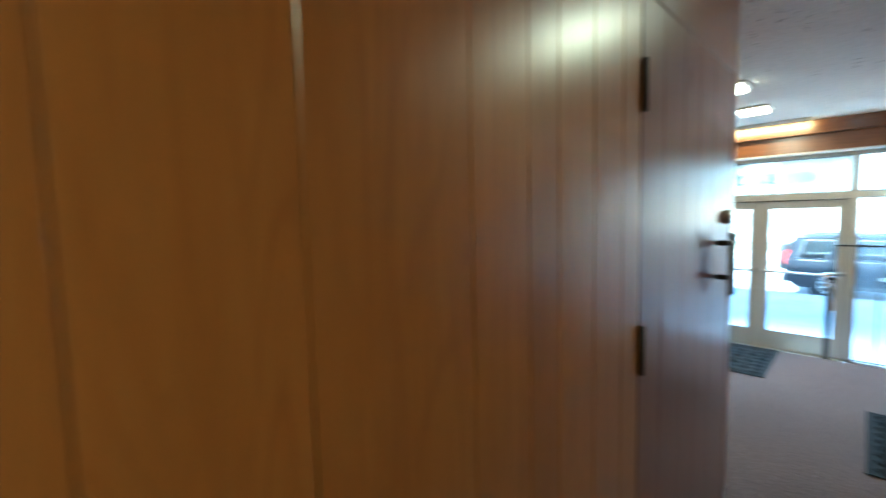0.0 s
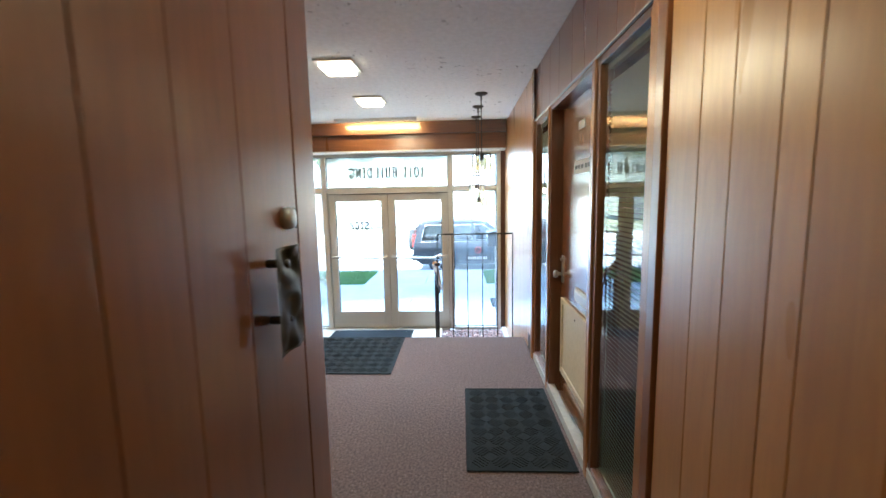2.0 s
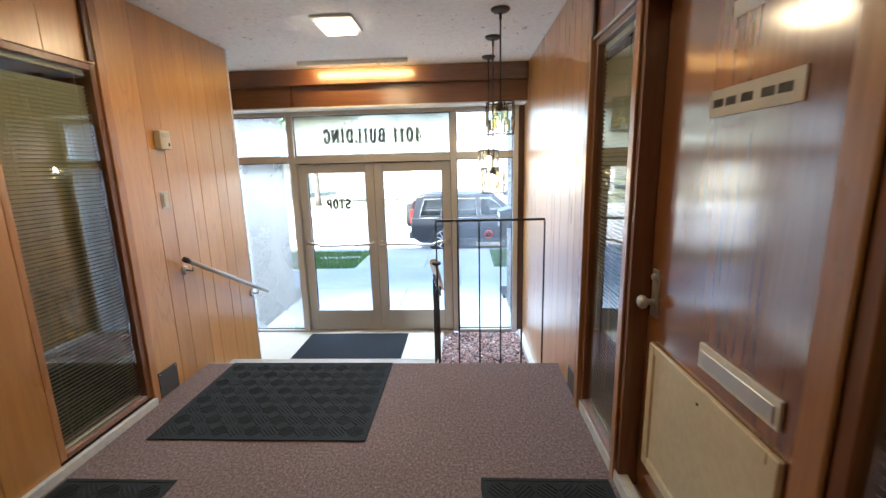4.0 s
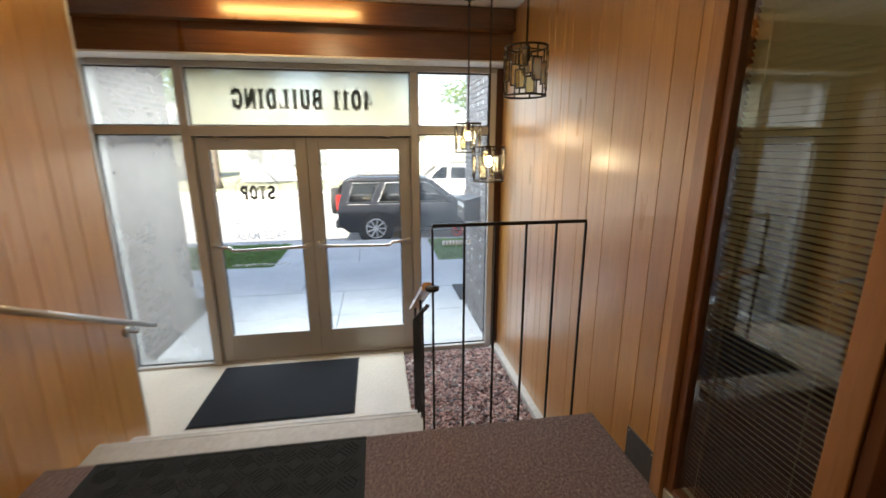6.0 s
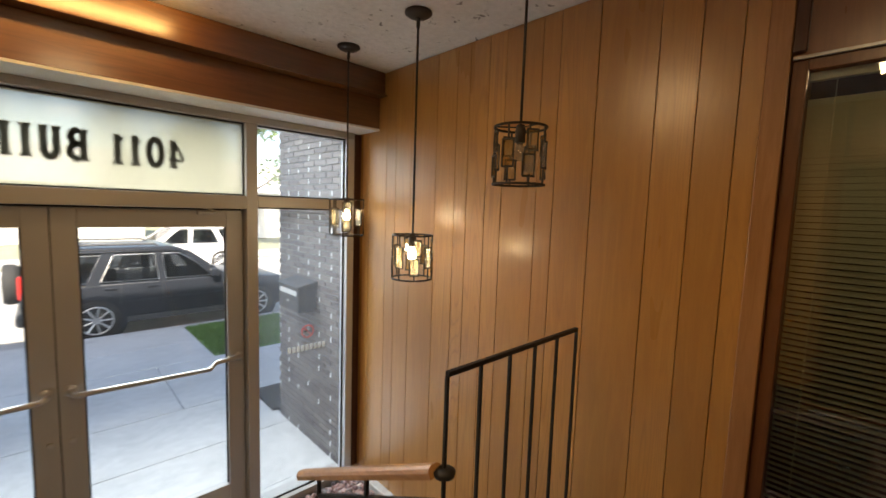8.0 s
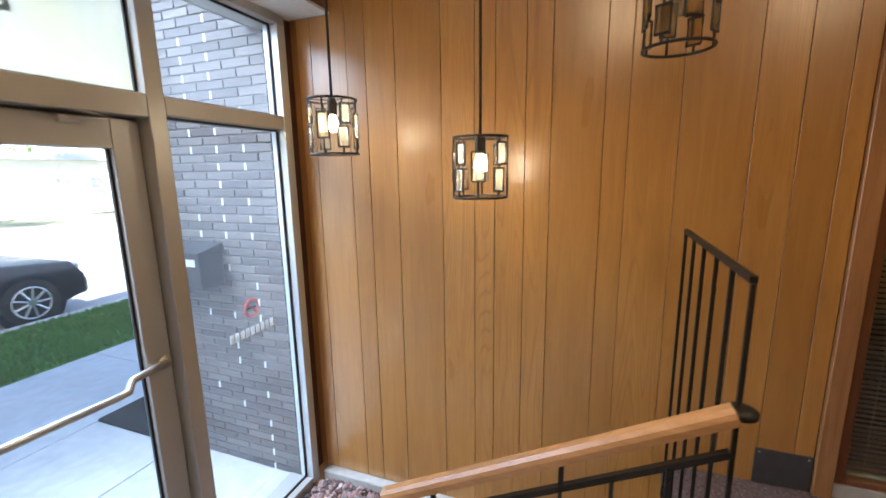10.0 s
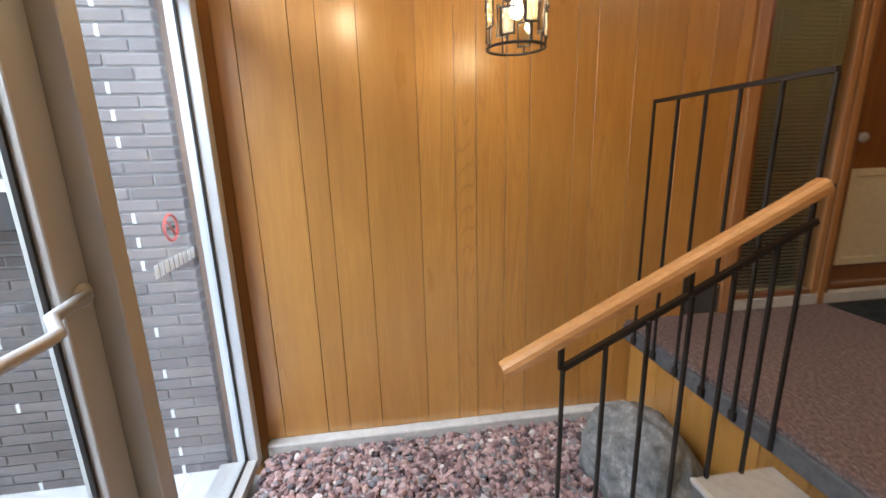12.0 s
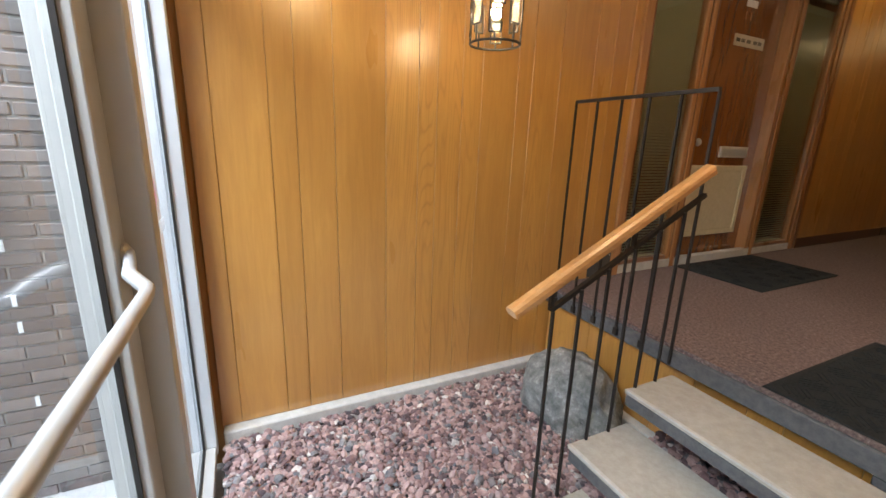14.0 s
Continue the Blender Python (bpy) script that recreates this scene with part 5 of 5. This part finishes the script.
def suv(at, turn, body_colour, label, spare=True):
    """Compact five-door sport utility car, 4.2 m long, nose towards +x of its own."""
    car = thing("suv", label, "car", at=at)
    car.rotation_euler = (0, 0, turn)
    lower = [(-0.84, 0.42), (-0.86, 0.7), (-0.84, 0.94), (2.05, 0.94), (3.05, 0.84), (3.2, 0.62), (3.2, 0.35), (2.95, 0.26), (-0.62, 0.26)]
    loft(lower, 0.88, body_colour, "body", car)
    side = lambda z: -(0.858 - max(0.0, z - 0.92) * 0.2)
    other = lambda z: 0.858 - max(0.0, z - 0.92) * 0.2
    loft([(-0.72, 1.41), (-0.7, 1.46), (-0.5, 1.52), (1.06, 1.52), (1.3, 1.46), (1.34, 1.41)], 0.78, body_colour, "roof", car)
    for f in (side, other):
        for pts in (((-0.83, 0.92), (-0.7, 1.44), (-0.48, 1.44), (-0.62, 0.92)), ((-0.12, 0.92), (0.1, 1.44), (0.27, 1.44), (0.06, 0.92)), ((0.87, 0.92), (0.83, 1.44), (0.95, 1.44), (0.99, 0.92)),
                    ((1.76, 0.92), (1.32, 1.34), (1.2, 1.44), (1.36, 1.44), (2.02, 0.92))):
            sheet(pts, f, body_colour, "pillar", car, 0.025)
        for pts in (((-0.62, 0.97), (-0.49, 1.4), (0.09, 1.4), (-0.1, 0.97)), ((0.07, 0.97), (0.26, 1.4), (0.83, 1.4), (0.87, 0.97)), ((0.98, 0.97), (0.95, 1.4), (1.2, 1.4), (1.36, 1.3), (1.74, 0.97))):
            g = sheet(pts, f, CARGLASS, "side_window", car, 0.006)
            loop = [Vector((x, f(z) * 1.03, z)) for x, z in (*pts, pts[0])]
            part("window_trim", tube(loop, 0.005, 5), RIM, g)
    bm = bmesh.new()
    bm.faces.new([bm.verts.new(p) for p in ((1.98, -0.8, 0.94), (1.98, 0.8, 0.94), (1.33, 0.72, 1.43), (1.33, -0.72, 1.43))])
    part("windscreen", bm, CARGLASS, car)
    for x in (0.25, 1.15):
        for s in (-1, 1):
            seat = part("seat", box(x - 0.09, x + 0.06, s * 0.38 - 0.24, s * 0.38 + 0.24, 0.9, 1.16, 0.04, segs=2), WELL, car)
            part("headrest", box(x - 0.09, x + 0.0, s * 0.38 - 0.12, s * 0.38 + 0.12, 1.18, 1.32, 0.03, segs=2), WELL, seat)
    sheet(((0.4, 0.28), (2.2, 0.28), (2.2, 0.36), (0.4, 0.36)), lambda z: -0.886, CLADDING, "sill_cladding", car, 0.012)
    for x in (0.34, 0.93):
        part("door_gap", box(x - 0.004, x + 0.004, -0.886, -0.878, 0.5, 0.94), CLADDING, car)
        part("door_handle", box(x - 0.22, x - 0.06, -0.905, -0.881, 0.84, 0.87, 0.006), body_colour, car)
    part("side_strip", box(0.4, 2.1, -0.89, -0.881, 0.6, 0.64, 0.003), body_colour, car)
    for s in (-1, 1):
        part("roof_rail", tube(((-0.45, s * 0.62, 1.49), (-0.35, s * 0.62, 1.56), (0.85, s * 0.62, 1.56), (0.95, s * 0.62, 1.49)), 0.018, 8), CLADDING, car)
        part("tail_lamp", box(-0.875, -0.75, s * 0.8 - 0.05, s * 0.8 + 0.05, 0.78, 1.14, 0.02), REDGLASS, car, "red tail lamp")
        part("headlamp", box(2.9, 3.18, s * 0.7 - 0.14, s * 0.7 + 0.14, 0.66, 0.8, 0.03), RIM, car)
        part("mirror", box(1.66, 1.8, s * 0.95 - 0.1, s * 0.95 + 0.1, 0.95, 1.1, 0.03), body_colour, car)
        for x in (0.0, 2.5):
            part("wheel_arch", lathe(((0.37, -0.012), (0.415, -0.012), (0.415, 0.012), (0.37, 0.012)), (x, s * 0.882, 0.345), 28, "y"), body_colour, car)
            # flat near-black disc imitates the shaded hollow behind the wheel
            part("wheel_well_shade", lathe(((0.005, -0.005), (0.37, -0.005), (0.37, 0.005), (0.005, 0.005)), (x, s * 0.878, 0.345), 28, "y"), WELL, car)
            wheel(car, x, s * 0.8, 0.352, s)
    part("rear_window", box(-0.82, -0.74, -0.6, 0.6, 1.0, 1.34, 0.01), CARGLASS, car)
    if spare:
        sp = part("spare_wheel", lathe(((0.1, -1.07), (0.3, -1.07), (0.33, -1.03), (0.33, -0.92), (0.28, -0.86)), (0, 0.1, 0.9), 28, "x"), TYRE, car, "spare wheel on the tailgate", True)
    part("rear_bumper", box(-0.92, -0.78, -0.84, 0.84, 0.36, 0.56, 0.04), CLADDING, car)
    part("front_bumper", box(3.1, 3.26, -0.84, 0.84, 0.3, 0.58, 0.05), CLADDING, car)
    return car


suv((-0.42, 14.75, ROADZ), 0.0, paint("dark_blue_grey_car_paint", (0.014, 0.017, 0.024)), "dark blue-grey sport utility car parked at the kerb")
suv((3.4, 21.6, ROADZ), math.pi, paint("white_car_paint", (0.7, 0.7, 0.7)), "white car parked across the sunlit street", False)


# ---- trees and the far side ----
BARK = speckled("grey_bark", (0.09, 0.07, 0.055), (0.16, 0.13, 0.1), 18, 0.95, 0.8, 0.02)


def leaf_material():
    mat, nt, b = nodes_of("green_leaves", (0.07, 0.12, 0.03), 0.6)
    ge = nt.nodes.new("ShaderNodeNewGeometry")
    nt.links.new(ramp(nt, ge.outputs["Random Per Island"], ((0, (0.05, 0.1, 0.02)), (0.5, (0.09, 0.16, 0.035)), (1, (0.15, 0.22, 0.06)))), b.inputs["Base Color"])
    b.inputs["Subsurface Weight"].default_value = 0.0
    return mat


LEAF = leaf_material()


def tree(x, y, height, spread, seed):
    t = thing("tree", "leafy green street tree across the road", "tree", "trees across the street", (x, y, ZOUT - 0.1))
    rng = np.random.default_rng(seed)
    bm = lathe(((0.24, 0.0), (0.17, 0.5), (0.14, height * 0.35), (0.09, height * 0.6), (0.03, height * 0.9)), segs=12)
    ends = []
    for k in range(11):
        a, h = rng.random() * 6.28, height * (0.32 + 0.5 * rng.random())
        e = Vector((math.cos(a) * spread * (0.4 + 0.45 * rng.random()), math.sin(a) * spread * (0.4 + 0.45 * rng.random()), h + height * (0.12 + 0.15 * rng.random())))
        tube(((0, 0, h * 0.9), e * 0.55 + Vector((0, 0, h * 0.4)), e), 0.04, 6, bm)
        ends.append(e)
    ends.append(Vector((0, 0, height * 0.95)))
    part("trunk", bm, BARK, t, "", True)
    vs, fs = [], []
    for e in ends:
        for _ in range(420):
            d = rng.normal(size=3)
            d = d / np.linalg.norm(d) * (rng.random() ** 0.45) * spread * 0.42
            c = np.array(e) + d * np.array([1, 1, 0.75])
            u, w = rng.normal(size=3), rng.normal(size=3)
            u = u / np.linalg.norm(u) * 0.11
            w = w / np.linalg.norm(w) * 0.07
            n = len(vs)
            vs += [tuple(c - u), tuple(c + w), tuple(c + u), tuple(c - w)]
            fs.append((n, n + 1, n + 2, n + 3))
    me = bpy.data.meshes.new("crown")
    me.from_pydata(vs, [], fs)
    me.materials.append(LEAF)
    o = new("crown", me)
    o.parent = t


for x, y, h, s, k in ((6.5, 28, 8.5, 3.2, 1), (-9, 29, 8, 3.0, 2), (14, 30, 9, 3.4, 3), (-20, 31, 9, 3.4, 4)):
    tree(x, y, h, s, k)


# pale base colour imitates the sky mirrored in the house windows
SKYPANE = nodes_of("pane_pale_as_reflected_sky", (0.42, 0.43, 0.42), 0.15)[0]


def house(x0, x1, y, h, colour, label):
    hs = thing("house", label, "house", at=((x0 + x1) / 2, y, ZOUT - 0.1))
    w = (x1 - x0) / 2
    wall = speckled("house_siding", colour, tuple(c * 1.08 for c in colour), 6, 0.8, 0.1, 0.004)
    part("wall", box(-w, w, 0, 8, 0, h), wall, hs)
    bm = bmesh.new()
    v = [bm.verts.new(p) for p in ((-w - 0.4, -0.5, h), (w + 0.4, -0.5, h), (w + 0.4, 8.5, h), (-w - 0.4, 8.5, h), (-w - 0.4, 4, h + 2.2), (w + 0.4, 4, h + 2.2))]
    for f in ((3, 2, 1, 0), (0, 1, 5, 4), (2, 3, 4, 5), (1, 2, 5), (3, 0, 4)):
        bm.faces.new([v[i] for i in f])
    part("roof", bm, CONCRETE, hs, "pale grey shingle roof")
    n = max(2, int(w))
    for k in range(n):
        xc = -w + (k + 0.5) * 2 * w / n
        wd = part("window", box(xc - 0.55, xc + 0.55, -0.04, 0.03, 0.9, 2.1, 0.01), WHITEP, hs)
        part("pane", box(xc - 0.47, xc + 0.47, -0.046, -0.041, 0.98, 2.02), SKYPANE, wd)
    part("door", box(-0.45, 0.45, -0.05, 0.03, 0.0, 2.05, 0.01), WHITEP, hs)
    return hs


house(-9, 3, 33, 3.0, (0.72, 0.7, 0.64), "single-storey cream house across the street")
house(8, 20, 34, 3.0, (0.66, 0.66, 0.64), "single-storey pale grey house across the street")
house(-26, -14, 34, 3.0, (0.55, 0.5, 0.42), "single-storey tan house across the street")

# ---- brick wing walls beside the entrance ----
wing("wall_wing_right", 0.762, 0.862, 8.18, 9.46, ZOUT, 2.9, (0.05, 1.6), 0.92)
wing("wall_wing_left", -2.76, -2.66, 8.18, 9.52, ZOUT, 2.9, (-0.5, 1.1), 0.0)
